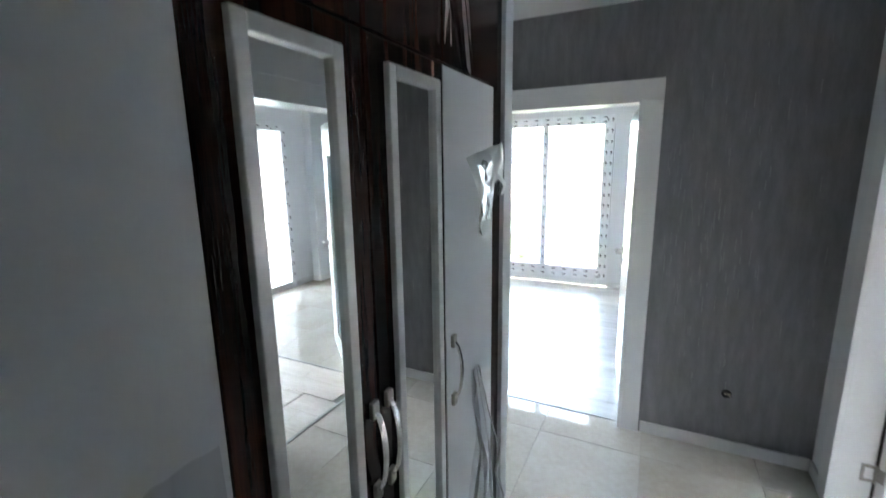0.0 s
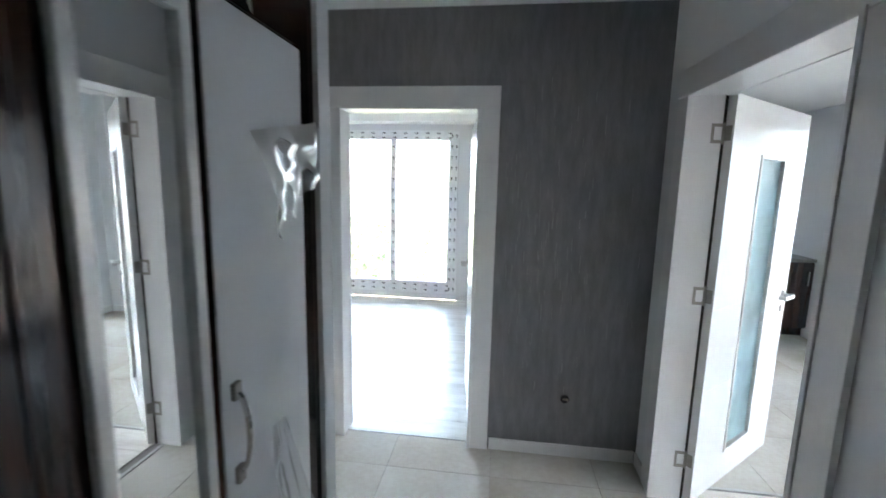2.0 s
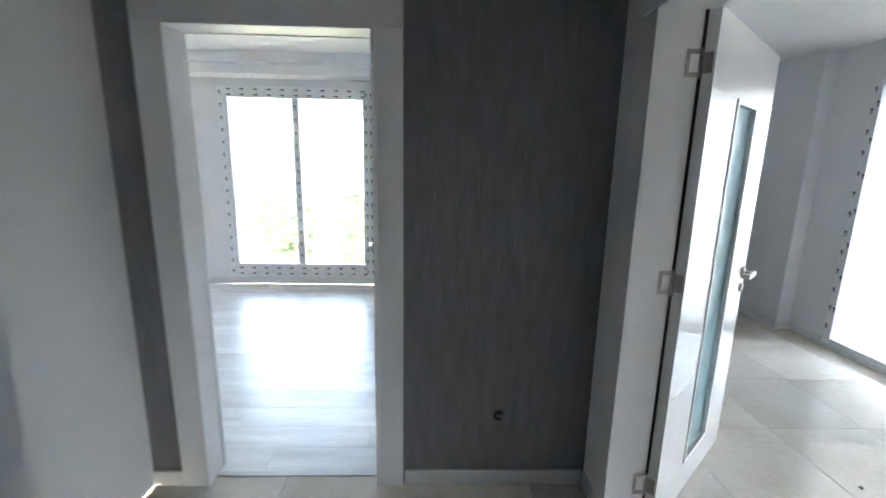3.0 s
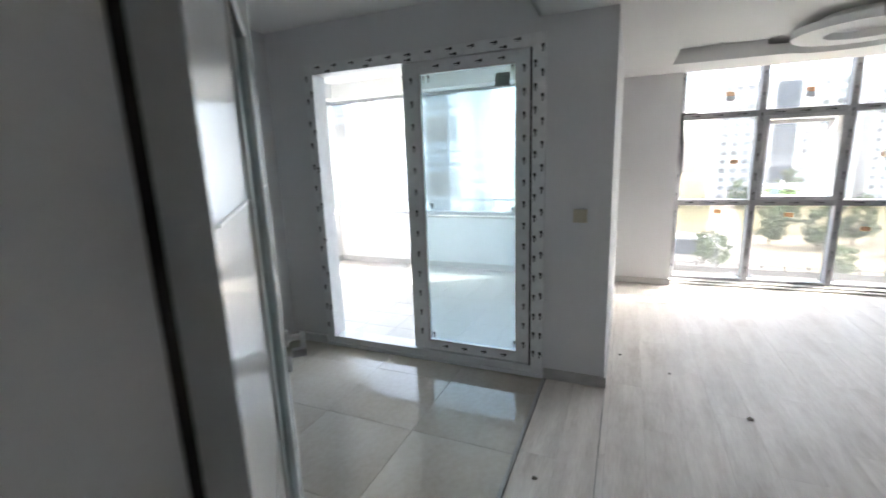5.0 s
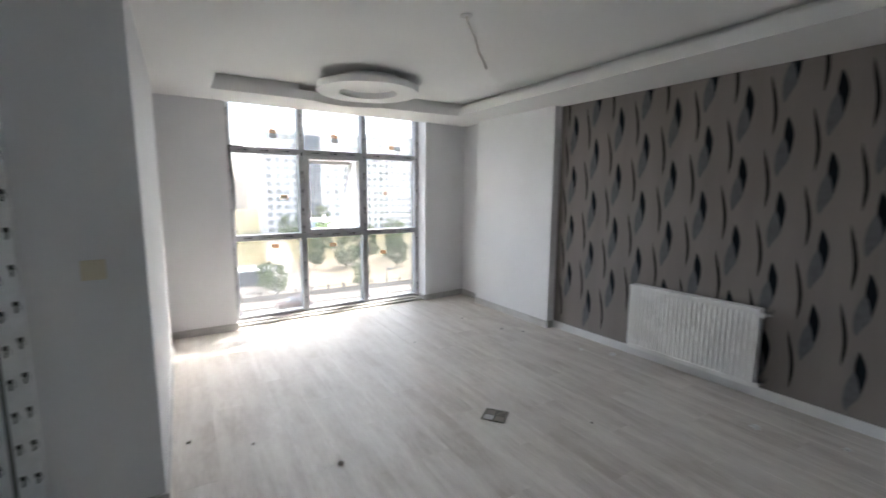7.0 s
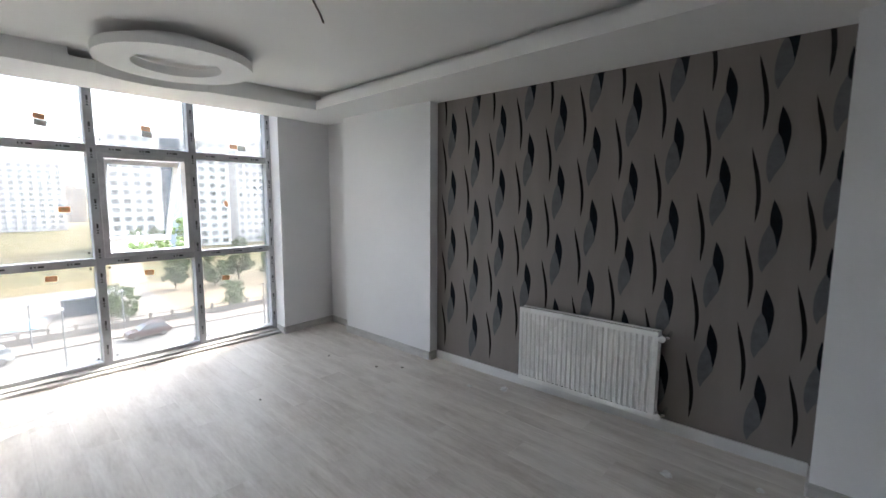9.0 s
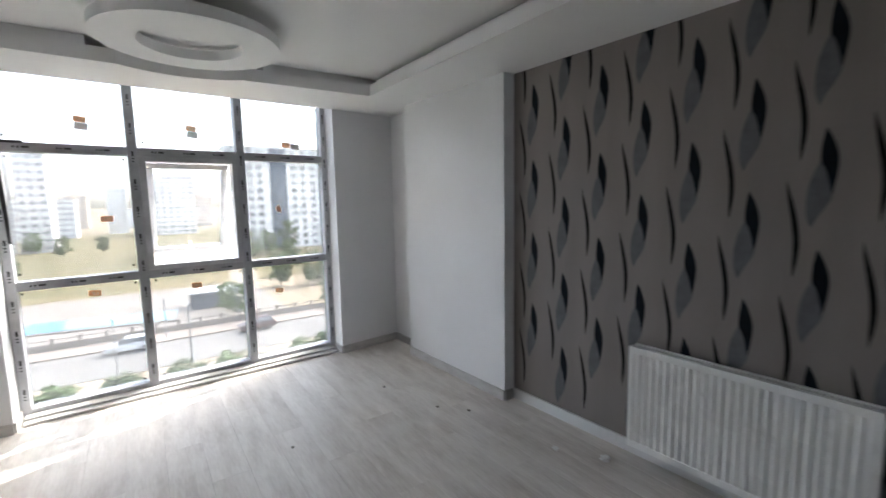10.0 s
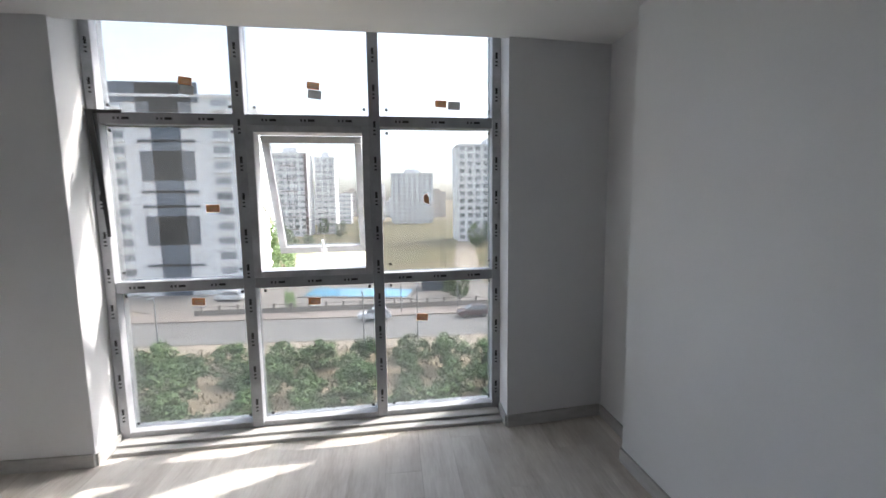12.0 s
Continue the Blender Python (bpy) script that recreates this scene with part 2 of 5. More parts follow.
# ---- building blocks ----
def bx(bm, a, b, m=None):
    """A box between two corners."""
    lo = [min(p, q) for p, q in zip(a, b)]
    hi = [max(p, q) for p, q in zip(a, b)]
    v = [bm.verts.new((x, y, z)) for x in (lo[0], hi[0]) for y in (lo[1], hi[1]) for z in (lo[2], hi[2])]
    for f in ((0, 1, 3, 2), (4, 6, 7, 5), (0, 4, 5, 1), (2, 3, 7, 6), (0, 2, 6, 4), (1, 5, 7, 3)):
        bm.faces.new([v[i] for i in f])
    if m is not None:
        bmesh.ops.transform(bm, matrix=m, verts=v)
    return v


def cyl(bm, a, b, r, n=12, r2=None):
    """A round bar from a to b."""
    a, b = Vector(a), Vector(b)
    turn = (b - a).to_track_quat("Z", "Y").to_matrix().to_4x4()
    m = Matrix.Translation((a + b) / 2) @ turn
    bmesh.ops.create_cone(bm, cap_ends=True, segments=n, radius1=r, radius2=r if r2 is None else r2, depth=(b - a).length, matrix=m)


def prism(bm, outline, z0, z1, axis="z"):
    """A slab with the given outline, between two heights."""
    def at(p, z):
        return {"z": (p[0], p[1], z), "y": (p[0], z, p[1]), "x": (z, p[0], p[1])}[axis]
    lo, hi = [bm.verts.new(at(p, z0)) for p in outline], [bm.verts.new(at(p, z1)) for p in outline]
    n = len(outline)
    bm.faces.new(lo[::-1]), bm.faces.new(hi)
    for i in range(n):
        bm.faces.new((lo[i], lo[(i + 1) % n], hi[(i + 1) % n], hi[i]))
    bmesh.ops.recalc_face_normals(bm, faces=bm.faces)


def soft(bm, w):
    bmesh.ops.bevel(bm, geom=list(bm.edges), offset=w, segments=2, affect="EDGES", profile=0.5)


def mesh_of(name, bm, mat, smooth=False):
    me = bpy.data.meshes.new(name)
    bmesh.ops.recalc_face_normals(bm, faces=bm.faces)
    bm.to_mesh(me)
    bm.free()
    me.materials.append(mat)
    if smooth:
        for p in me.polygons:
            p.use_smooth = True
    return me


def part(name, bm, mat, parent=None, label="", smooth=False):
    ob = new(name, mesh_of(name, bm, mat, smooth))
    ob.parent = parent
    if label:
        tagged(ob, label)
    return ob


def boxes(*pairs, bevel=0.0):
    bm = bmesh.new()
    for a, b in pairs:
        bx(bm, a, b)
    if bevel:
        soft(bm, bevel)
    return bm


def thing(name, label, category, group="", at=(0, 0, 0)):
    e = new(name)
    e.empty_display_size = 0.1
    e.location = at
    return tagged(e, label, category, group)


def setting(name, bm, mat, label="", smooth=False):
    ob = part(name, bm, mat, None, smooth=smooth)
    return tagged(ob, label, "", "", "structure")


# ---- the large structure ----
H_HALL, H_SOFF, H_REC, H_KIT = 2.60, 2.357, 2.50, 2.55
WIN_X, PAPER_Y = 5.69, -4.28
TOP = 2.9
SLOPE = 0.0463


def paper_y(x):
    """The wallpapered wall runs slightly askew to the room."""
    return PAPER_Y + SLOPE * (x - 1.3)


SKEW = Matrix.Translation((1.3, PAPER_Y, 0)) @ Matrix.Rotation(math.atan(SLOPE), 4, "Z") @ Matrix.Translation((-1.3, -PAPER_Y, 0))


def slabs(*outlines, z0=0.0, z1=2.9):
    bm = bmesh.new()
    for pts in outlines:
        prism(bm, pts, z0, z1)
    return bm


def board(p, q, t=0.014):
    """The footprint of a skirting board on the left of the line from p to q."""
    p, q = Vector(p), Vector(q)
    d = (q - p).normalized()
    n = Vector((-d.y, d.x)) * t
    return [tuple(v) for v in (p, q, q + n, p + n)]



# hall
EX = -0.035
WALL_SLATE = setting("wall_slate", boxes(((-2.12, 0, 0), (-1.88, 0.12, H_HALL)), ((-1.02, 0, 0), (0, 0.12, H_HALL)), ((-1.88, 0, 2.085), (-1.02, 0.12, H_HALL))), SLATE,
        "slate grey textured wallpaper wall with pale scuffs")
setting("wall_hall_east", boxes(((EX, -0.268, 0), (0.12, 0, TOP)), ((0, 0, 0), (0.12, 3.3, TOP)), ((EX, -1.55, 0), (0.12, -1.30, TOP)), ((EX, -1.30, 2.10), (0.12, -0.268, TOP)),
                                ((EX, -4.6, 0), (0.40, -1.55, TOP))), WALL, "painted wall with a doorway")
setting("wall_hall_west", boxes(((-2.24, -4.6, 0), (-2.12, 0.12, TOP))), HALLWALL, "painted wall behind the wardrobe")
setting("wall_hall_south", boxes(((-2.12, -4.6, 0), (0, -4.48, TOP))), HALLWALL, "painted wall at the end of the hall")

# white room behind the slate wall
setting("wall_room_west", boxes(((-4.3, 0.12, 0), (-4.2, 3.3, TOP))), WALL, "white wall of the bright room")
setting("wall_room_south", boxes(((-4.3, 0.0, 0), (-2.24, 0.12, TOP)), ((-2.24, 0.12, H_HALL), (0, 0.125, TOP))), WALL, "white wall of the bright room")
RY = 3.40
setting("wall_room_north", boxes(((-4.3, RY, 0), (-3.22, RY + 0.22, TOP)), ((-1.50, RY, 0), (0.12, RY + 0.22, TOP)), ((-3.22, RY, 0), (-1.50, RY + 0.22, 0.10)),
                                 ((-3.22, RY, 2.31), (-1.50, RY + 0.22, TOP))), WALL, "white wall with a tall window")
setting("wall_room_east", boxes(((-0.10, 0.125, 0), (-0.001, 3.395, TOP))), WALL, "white wall of the bright room")

# living room and kitchen
setting("wall_kitchen_north", boxes(((0.12, 3.30, 0), (2.9, 3.42, TOP))), WALL, "white kitchen wall")
BW = 2.727
setting("wall_balcony", boxes(((BW, 1.66, 0), (BW + 0.2, 3.42, TOP)), ((BW, -0.565, 0), (BW + 0.2, -0.15, TOP)), ((BW, -0.15, 2.255), (BW + 0.2, 1.66, TOP))), WALL,
        "white wall round the balcony door")
setting("wall_pier", boxes(((2.59, 2.045, 0), (BW - 0.003, 3.30, TOP))), WALL, "white pier beside the kitchen")
setting("wall_between", boxes(((BW + 0.2, -0.565, 0), (4.93, -0.36, TOP)), ((4.93, -0.46, 0), (5.75, -0.30, TOP))), WALL, "white wall between the room and the balcony")
bm = boxes(((5.385, -1.15, 0), (5.78, -0.46, TOP)), ((5.53, -3.49, 2.68), (5.78, -1.15, TOP)), ((5.38, -3.49, -0.3), (5.80, -1.15, -0.012)))
prism(bm, [(5.49, -3.49), (5.565, -4.16), (5.565, -4.6), (5.78, -4.6), (5.78, -3.49)], 0, TOP)
setting("wall_window", bm, WALL, "white wall round the large window")
setting("wall_paper", slabs([(0.40, -4.6), (5.05, -4.6), (5.05, paper_y(5.05)), (0.40, paper_y(0.40))], [(5.05, -4.6), (5.565, -4.6), (5.565, -4.145), (5.05, -4.145)]), WALL, "white wall behind the wallpaper")
setting("wall_bump", slabs([(3.785, -4.4), (5.06, -4.4), (5.06, -4.02), (3.775, -4.062)]), WALL, "white chimney breast beside the wallpaper")
setting("wall_stub", boxes(((0.40, -4.40, 0), (1.05, -4.08, TOP))), WALL, "white wall return beside the wallpaper")

# ceilings
def rounded(x0, y0, x1, y1, r, n=8):
    pts = []
    for cx, cy, a in ((x1 - r, y1 - r, 0), (x0 + r, y1 - r, 90), (x0 + r, y0 + r, 180), (x1 - r, y0 + r, 270)):
        for i in range(n + 1):
            t = radians(a + 90 * i / n)
            pts.append((cx + r * math.cos(t), cy + r * math.sin(t)))
    return pts


def ceiling_with_hole(bm, border, hole, z0, z1):
    """A slab with a hole of any outline: bottom ring, top ring, inner sides."""
    outer = [bm.verts.new((x, y, z0)) for x, y in border]
    inner = [bm.verts.new((x, y, z0)) for x, y in hole]
    edges = [bm.edges.new((r[i], r[(i + 1) % len(r)])) for r in (outer, inner) for i in range(len(r))]
    bmesh.ops.triangle_fill(bm, use_beauty=True, use_dissolve=False, edges=edges)
    n = len(hole)
    up = [bm.verts.new((x, y, z1)) for x, y in hole]
    for i in range(n):
        bm.faces.new((inner[i], inner[(i + 1) % n], up[(i + 1) % n], up[i]))


bm = bmesh.new()
ceiling_with_hole(bm, [(-2.12, -4.48), (0, -4.48), (0, 0), (-2.12, 0)], rounded(-1.28, -2.75, -0.42, -0.34, 0.20), H_HALL, H_HALL + 0.10)
ceiling_with_hole(bm, [(-2.12, -4.48), (0, -4.48), (0, 0), (-2.12, 0)], rounded(-1.36, -2.83, -0.34, -0.26, 0.20), H_HALL + 0.10, H_HALL + 0.18)
bx(bm, (-2.12, -4.48, H_HALL + 0.18), (0, 0, H_HALL + 0.25))
setting("ceiling_hall", bm, CEIL, "white hall ceiling with a rounded recess")

def living_outline():
    """The room's ceiling edge; the side above the large window runs slightly askew."""
    return [(0.40, PAPER_Y), (5.60, PAPER_Y), (5.60, -3.56), (5.487, -3.49), (5.362, -0.12), (0.40, -0.12)]


RC = (4.36, -2.26)
hole = [(0.99, -3.58), (4.86, -3.58)]
half = math.asin(0.36 / 0.64)
hole += [(RC[0] + 0.64 * math.cos(a), RC[1] + 0.64 * math.sin(a)) for a in np.linspace(-half, half, 17)]
hole += [(4.86, -1.0), (0.99, -1.0)]
# behind the curved lip an open cove runs deeper into the ceiling
cove = [(RC[0] + 0.88 * math.cos(a), RC[1] + 0.88 * math.sin(a)) for a in np.linspace(-half, half, 17)]
bm = bmesh.new()
ceiling_with_hole(bm, living_outline(), hole, H_SOFF, H_SOFF + 0.085)
ceiling_with_hole(bm, living_outline(), [(0.99, -3.66), (4.90, -3.66), (4.90, RC[1] - 0.50), *cove, (4.90, RC[1] + 0.50), (4.90, -1.0), (0.99, -1.0)], H_SOFF + 0.085, H_REC)
bx(bm, (0.12, -4.30, H_REC), (5.50, -0.12, H_REC + 0.1))
bx(bm, (0.12, -1.55, H_SOFF), (0.40, -0.12, H_REC))
prism(bm, [(5.491, -3.60), (5.520, -3.60), (5.424, -1.0), (5.395, -1.0)], H_SOFF, 2.62)
bx(bm, (5.40, -3.55, 2.62), (5.80, -1.0, 2.68))
setting("ceiling_living", bm, CEIL, "white dropped ceiling with a tray recess and a curved notch")
setting("ceiling_kitchen", boxes(((0.12, -0.12, H_KIT), (BW, 3.30, H_KIT + 0.1)), ((0.12, -0.14, H_SOFF), (BW, -0.115, H_KIT))), CEIL, "white kitchen ceiling")
setting("ceiling_room", boxes(((-4.2, 0.12, 2.62), (-0.10, RY, 2.72)), ((-4.2, RY - 0.30, 2.42), (-0.10, RY - 0.001, 2.62)), ((-4.2, RY - 0.42, 2.52), (-0.10, RY - 0.30, 2.62))), CEIL,
        "white ceiling with a stepped cornice")

# the round ceiling ring in the recess
def ring(bm, c, r0, r1, z0, z1, n=64):
    rows = []
    for r, z in ((r0, z0), (r1, z0), (r1, z1), (r0, z1)):
        rows.append([bm.verts.new((c[0] + r * math.cos(2 * math.pi * i / n), c[1] + r * math.sin(2 * math.pi * i / n), z)) for i in range(n)])
    for a in range(4):
        for i in range(n):
            bm.faces.new((rows[a][i], rows[a][(i + 1) % n], rows[(a + 1) % 4][(i + 1) % n], rows[(a + 1) % 4][i]))


medallion = thing("ceiling_ring", "white plaster ring hung under the recessed ceiling", "ceiling ring", at=(RC[0], RC[1], H_REC))
bm = bmesh.new()
ring(bm, (0, 0), 0.26, 0.46, -0.128, -0.07)
part("rim", bm, CEIL, medallion)
bm = bmesh.new()
bmesh.ops.create_cone(bm, cap_ends=True, segments=48, radius1=0.29, radius2=0.29, depth=0.05, matrix=Matrix.Translation((0, 0, -0.0255)))
part("inner_disc", bm, CEIL, medallion)

# floors: beds under the pieces
setting("floor_hall", boxes(((-2.12, -4.48, -0.08), (0.06, 0.06, -0.006))), GROUT, "cream glazed tile floor of the hall")
setting("floor_kitchen", boxes(((0.06, -0.17, -0.08), (BW, 3.30, -0.006))), GROUT, "cream glazed tile floor of the kitchen")
setting("floor_living", boxes(((0.06, -4.28, -0.08), (BW, -0.17, -0.006)), ((BW, -4.28, -0.08), (5.57, -0.36, -0.006))), GAP, "bleached oak laminate floor")
setting("floor_room", boxes(((-4.2, 0.06, -0.08), (-0.10, RY, -0.006))), GAP, "pale oak laminate floor")
setting("floor_balcony", boxes(((BW, -0.36, -0.10), (5.62, 3.66, -0.02))), GROUT, "beige tiled balcony floor")

# skirting
def skirting(name, mat, *runs, h=0.075, t=0.014):
    """Boards along a wall: each run is (x0, y0, x1, y1) of the board's footprint."""
    setting(name, boxes(*[((a, b, 0.0), (c, d, h)) for a, b, c, d in runs], bevel=0.003), mat)


S = 0.014
skirting("baseboard_hall", WHITESKIRT, (-2.12, -S, -1.975, 0), (-0.915, -S, EX - S, 0), (EX - S, -0.165, EX, -S), (EX - S, -4.4, EX, -1.41))
skirting("baseboard_living", SKIRT, (BW - S, -0.565, BW, -0.165), (BW - S, -0.565 - S, 4.93, -0.565), (5.385 - S, -1.15, 5.385, -0.47), (5.385, -1.15 - S, 5.60, -1.15),
         (5.49, -3.49, 5.66, -3.49 + S), (5.075, -4.145, 5.55, -4.145 + S),
         (0.42, -4.08, 1.05, -4.08 + S), (1.05, PAPER_Y + S, 1.05 + S, -4.08 + S), (0.40, -4.07, 0.40 + S, -1.56))
setting("baseboard_bump", slabs(board((3.775, -4.062), (5.06, -4.02)), board((3.778, -4.14), (3.7745, -4.062)), board((5.06, -4.02), (5.06, -4.145)), board((5.563, -4.13), (5.49, -3.49)), z1=0.075), SKIRT)
setting("baseboard_paper", slabs(board((1.066, paper_y(1.066)), (3.764, paper_y(3.764)), 0.018), z1=0.075), WHITESKIRT)
skirting("baseboard_kitchen", WHITESKIRT, (BW - S, 1.69, BW, 2.04), (2.59, 2.045 - S, BW - S, 2.045), (2.59 - S, 2.045, 2.59, 2.66), (0.12, -0.12, 0.12 + S, 3.29))
skirting("baseboard_room", WHITESKIRT, (-0.10 - S, 0.15, -0.10, RY - S), (-4.19, RY - S, -3.26, RY), (-1.46, RY - S, -0.12, RY))


# ---- doors ----
def casing(name, across, at, lo, hi, height, faces, width=0.095, proud=0.02):
    """Door lining and architraves round an opening: across is the axis of the opening's width."""
    def p(u, v, z):
        return (u, v, z) if across == "x" else (v, u, z)
    e = tagged(new(name), "white painted door frame with a stepped architrave", "door frame", "", "structure")
    for side, u0, u1 in (("lining", lo, lo + 0.028), ("lining", hi - 0.028, hi)):
        part(side, boxes((p(u0, at[0] + 0.002, 0), p(u1, at[1] - 0.002, height))), TRIM, e)
    part("lining", boxes((p(lo + 0.028, at[0] + 0.002, height - 0.028), p(hi - 0.028, at[1] - 0.002, height))), TRIM, e)
    for v, s in faces:
        for u0, u1, in ((lo - width + 0.02, lo + 0.02), (hi - 0.02, hi + width - 0.02)):
            bm = boxes((p(u0, v, 0), p(u1, v + s * proud, height - 0.0235)), bevel=0.003)
            part("architrave", bm, TRIM, e)
            mid = (lo + 0.012, lo + 0.032) if u0 < lo else (hi - 0.032, hi - 0.012)
            part("bead", boxes((p(mid[0], v, 0), p(mid[1], v + s * (proud + 0.006), height - 0.012)), bevel=0.003), TRIM, e)
        part("architrave", boxes((p(lo - width + 0.02, v, height - 0.022), p(hi + width - 0.02, v + s * proud, height + width - 0.02)), bevel=0.004), TRIM, e)
        part("bead", boxes((p(lo + 0.03, v, height - 0.032), p(hi - 0.03, v + s * (proud + 0.006), height - 0.018)), bevel=0.003), TRIM, e)
    return e


casing("door_frame_room", "x", (0, 0.14), -1.88, -1.02, 2.085, ((0, -1), (0.12, 1)), 0.115)
frame_living = casing("door_frame_living", "y", (EX - 0.005, 0.125), -1.30, -0.268, 2.10, ((EX, -1), (0.12, 1)), 0.120)
# Dark strip set on the lining in place of the shaded gap beside the leaf.
part("gap_strip", boxes(((0.104, -0.2985, 0), (0.1165, -0.296, 2.07)), bevel=0.0008), GAPSHADE, frame_living, "dark brown strip in the shaded gap beside the door leaf")


def hinge(parent, z, jamb, wing):
    """A butterfly hinge: an open plate on the lining, a wing on the leaf's edge, and a pin; jamb and wing are poses in the leaf's space."""
    e = part("hinge", boxes(((-0.055, 0, 0.030), (0, 0.003, 0.045)), ((-0.055, 0, -0.045), (0, 0.003, -0.030)), ((-0.055, 0, -0.030), (-0.043, 0.003, 0.030)), ((-0.008, 0, -0.030), (0, 0.003, 0.030))),
             NICKEL, parent, "dull steel butterfly hinge")
    e.matrix_local = Matrix.Translation((0, 0, z)) @ jamb
    w = part("wing", boxes(((0, 0, -0.034), (0.030, 0.003, 0.034))), NICKEL, e)
    w.matrix_local = jamb.inverted() @ wing
    bm = bmesh.new()
    cyl(bm, (0, 0.004, -0.05), (0, 0.004, 0.05), 0.007, 10)
    part("pin", bm, NICKEL, e)


def lever(parent, at, side, away):
    """Lever handle with rose and key plate on a door face (face normal is along y of the leaf)."""
    x, y, z = at
    bm = bmesh.new()
    cyl(bm, (x, y, z), (x, y + side * 0.012, z), 0.026, 20)
    cyl(bm, (x, y, z), (x, y + side * 0.055, z), 0.010, 12)
    bx(bm, (x + 0.011 * away, y + side * 0.045, z - 0.011), (x - 0.125 * away, y + side * 0.060, z + 0.011))
    bx(bm, (x - 0.125 * away, y + side * 0.060, z - 0.011), (x - 0.108 * away, y + side * 0.022, z + 0.011))
    h = part("door_handle", bm, STEEL, parent, "brushed steel lever handle")
    bm = bmesh.new()
    cyl(bm, (x, y, z - 0.085), (x, y + side * 0.012, z - 0.085), 0.024, 20)
    bx(bm, (x - 0.006, y + side * 0.012, z - 0.10), (x + 0.006, y + side * 0.014, z - 0.07))
    part("key_plate", bm, STEEL, h)


def leaf(name, label, w, h, glazed, sides):
    """A door leaf along +x from its hinge edge, 42 mm thick, with a tall frosted pane."""
    d = tagged(new(name), label, "door", "", "structure")
    t = 0.042
    g0, g1, z0, z1 = 0.345, 0.665, 0.20, 1.80
    if glazed:
        bm = boxes(((0, 0, 0.008), (g0, t, h)), ((g1, 0, 0.008), (w, t, h)), ((g0, 0, 0.008), (g1, t, z0)), ((g0, 0, z1), (g1, t, h)))
        part("panel", bm, LACQUER, d)
        part("pane", boxes(((g0 - 0.004, t / 2 - 0.003, z0 - 0.004), (g1 + 0.004, t / 2 + 0.003, z1 + 0.004))), FROST, d, "frosted pale blue glass pane")
        for y0, y1 in ((-0.006, 0.012), (t - 0.012, t + 0.006)):
            bm = boxes(((g0 - 0.006, y0, z0 - 0.02), (g0 + 0.014, y1, z1 + 0.02)), ((g1 - 0.014, y0, z0 - 0.02), (g1 + 0.006, y1, z1 + 0.02)),
                       ((g0 + 0.014, y0, z0 - 0.02), (g1 - 0.014, y1, z0)), ((g0 + 0.014, y0, z1), (g1 - 0.014, y1, z1 + 0.02)), bevel=0.003)
            part("glazing_bead", bm, SILVER, d)
        for z in (0.62, 1.05, 1.48, 1.82):
            for y0, y1 in ((-0.0015, 0.0), (t, t + 0.0015)):
                part("groove_line", boxes(((0.02, y0, z), (g0 - 0.008, y1, z + 0.004))), SILVER, d)
                part("groove_line", boxes(((g1 + 0.008, y0, z), (w - 0.02, y1, z + 0.004))), SILVER, d)
    else:
        part("panel", boxes(((0, 0, 0.008), (w, t, h)), bevel=0.002), LACQUER, d)
    for s in sides:
        lever(d, (w - 0.06, 0 if s < 0 else t, 1.02), s, 1)
    return d


door_b = leaf("door_living", "open white lacquered door with a tall frosted glass pane", 0.97, 2.075, True, (-1, 1))
door_b.matrix_world = pose(0.143, -0.325, 0, 0, 0, 42.1)
MB = pose(0.143, -0.325, 0, 0, 0, 42.1).inverted()
for z in (0.24, 1.12, 1.90):
    hinge(door_b, z, MB @ pose(0.112, -0.300, 0), pose(-0.004, 0.038, 0, 0, 0, -90))
door_a = leaf("door_room", "white lacquered door standing open into the bright room", 0.80, 2.06, False, (-1, 1))
door_a.matrix_world = pose(-1.006, 0.15, 0, 0, 0, 97)
MA = pose(-1.006, 0.15, 0, 0, 0, 97).inverted()
for z in (0.24, 1.12, 1.88):
    hinge(door_a, z, MA @ pose(-1.049, 0.130, 0, 0, 0, 90), pose(-0.004, 0.038, 0, 0, 0, -90))


# ---- window frames ----
def marks(name, parent, spots, mat=INK, kind="key"):
    """Printed marks on protective film: spots are (point, along, out) in metres."""
    bm = bmesh.new()
    for p, along, out in spots:
        p, a, o = Vector(p), Vector(along).normalized(), Vector(out).normalized()
        c = a.cross(o)
        m = Matrix((a, c, o)).transposed().to_4x4()
        m.translation = p
        if kind == "key":
            bx(bm, (-0.022, -0.004, 0), (0.012, 0.004, 0.0008), m)
            bx(bm, (0.006, -0.009, 0), (0.024, 0.009, 0.0008), m)
            bx(bm, (-0.012, 0.012, 0), (0.012, 0.014, 0.0008), m)
        else:
            for k, w in enumerate((0.010, 0.010, 0.034, 0.006)):
                s = -0.045 + k * 0.022 + (0.01 if k == 3 else 0)
                bx(bm, (s, -0.007, 0), (s + w, 0.007, 0.0008), m)
    return part(name, bm, mat, parent)


def along(p0, p1, step, out, off=0.5):
    p0, p1 = Vector(p0), Vector(p1)
    n = max(1, int((p1 - p0).length / step))
    return [(p0 + (p1 - p0) * (i + off) / n, p1 - p0, out) for i in range(n)]


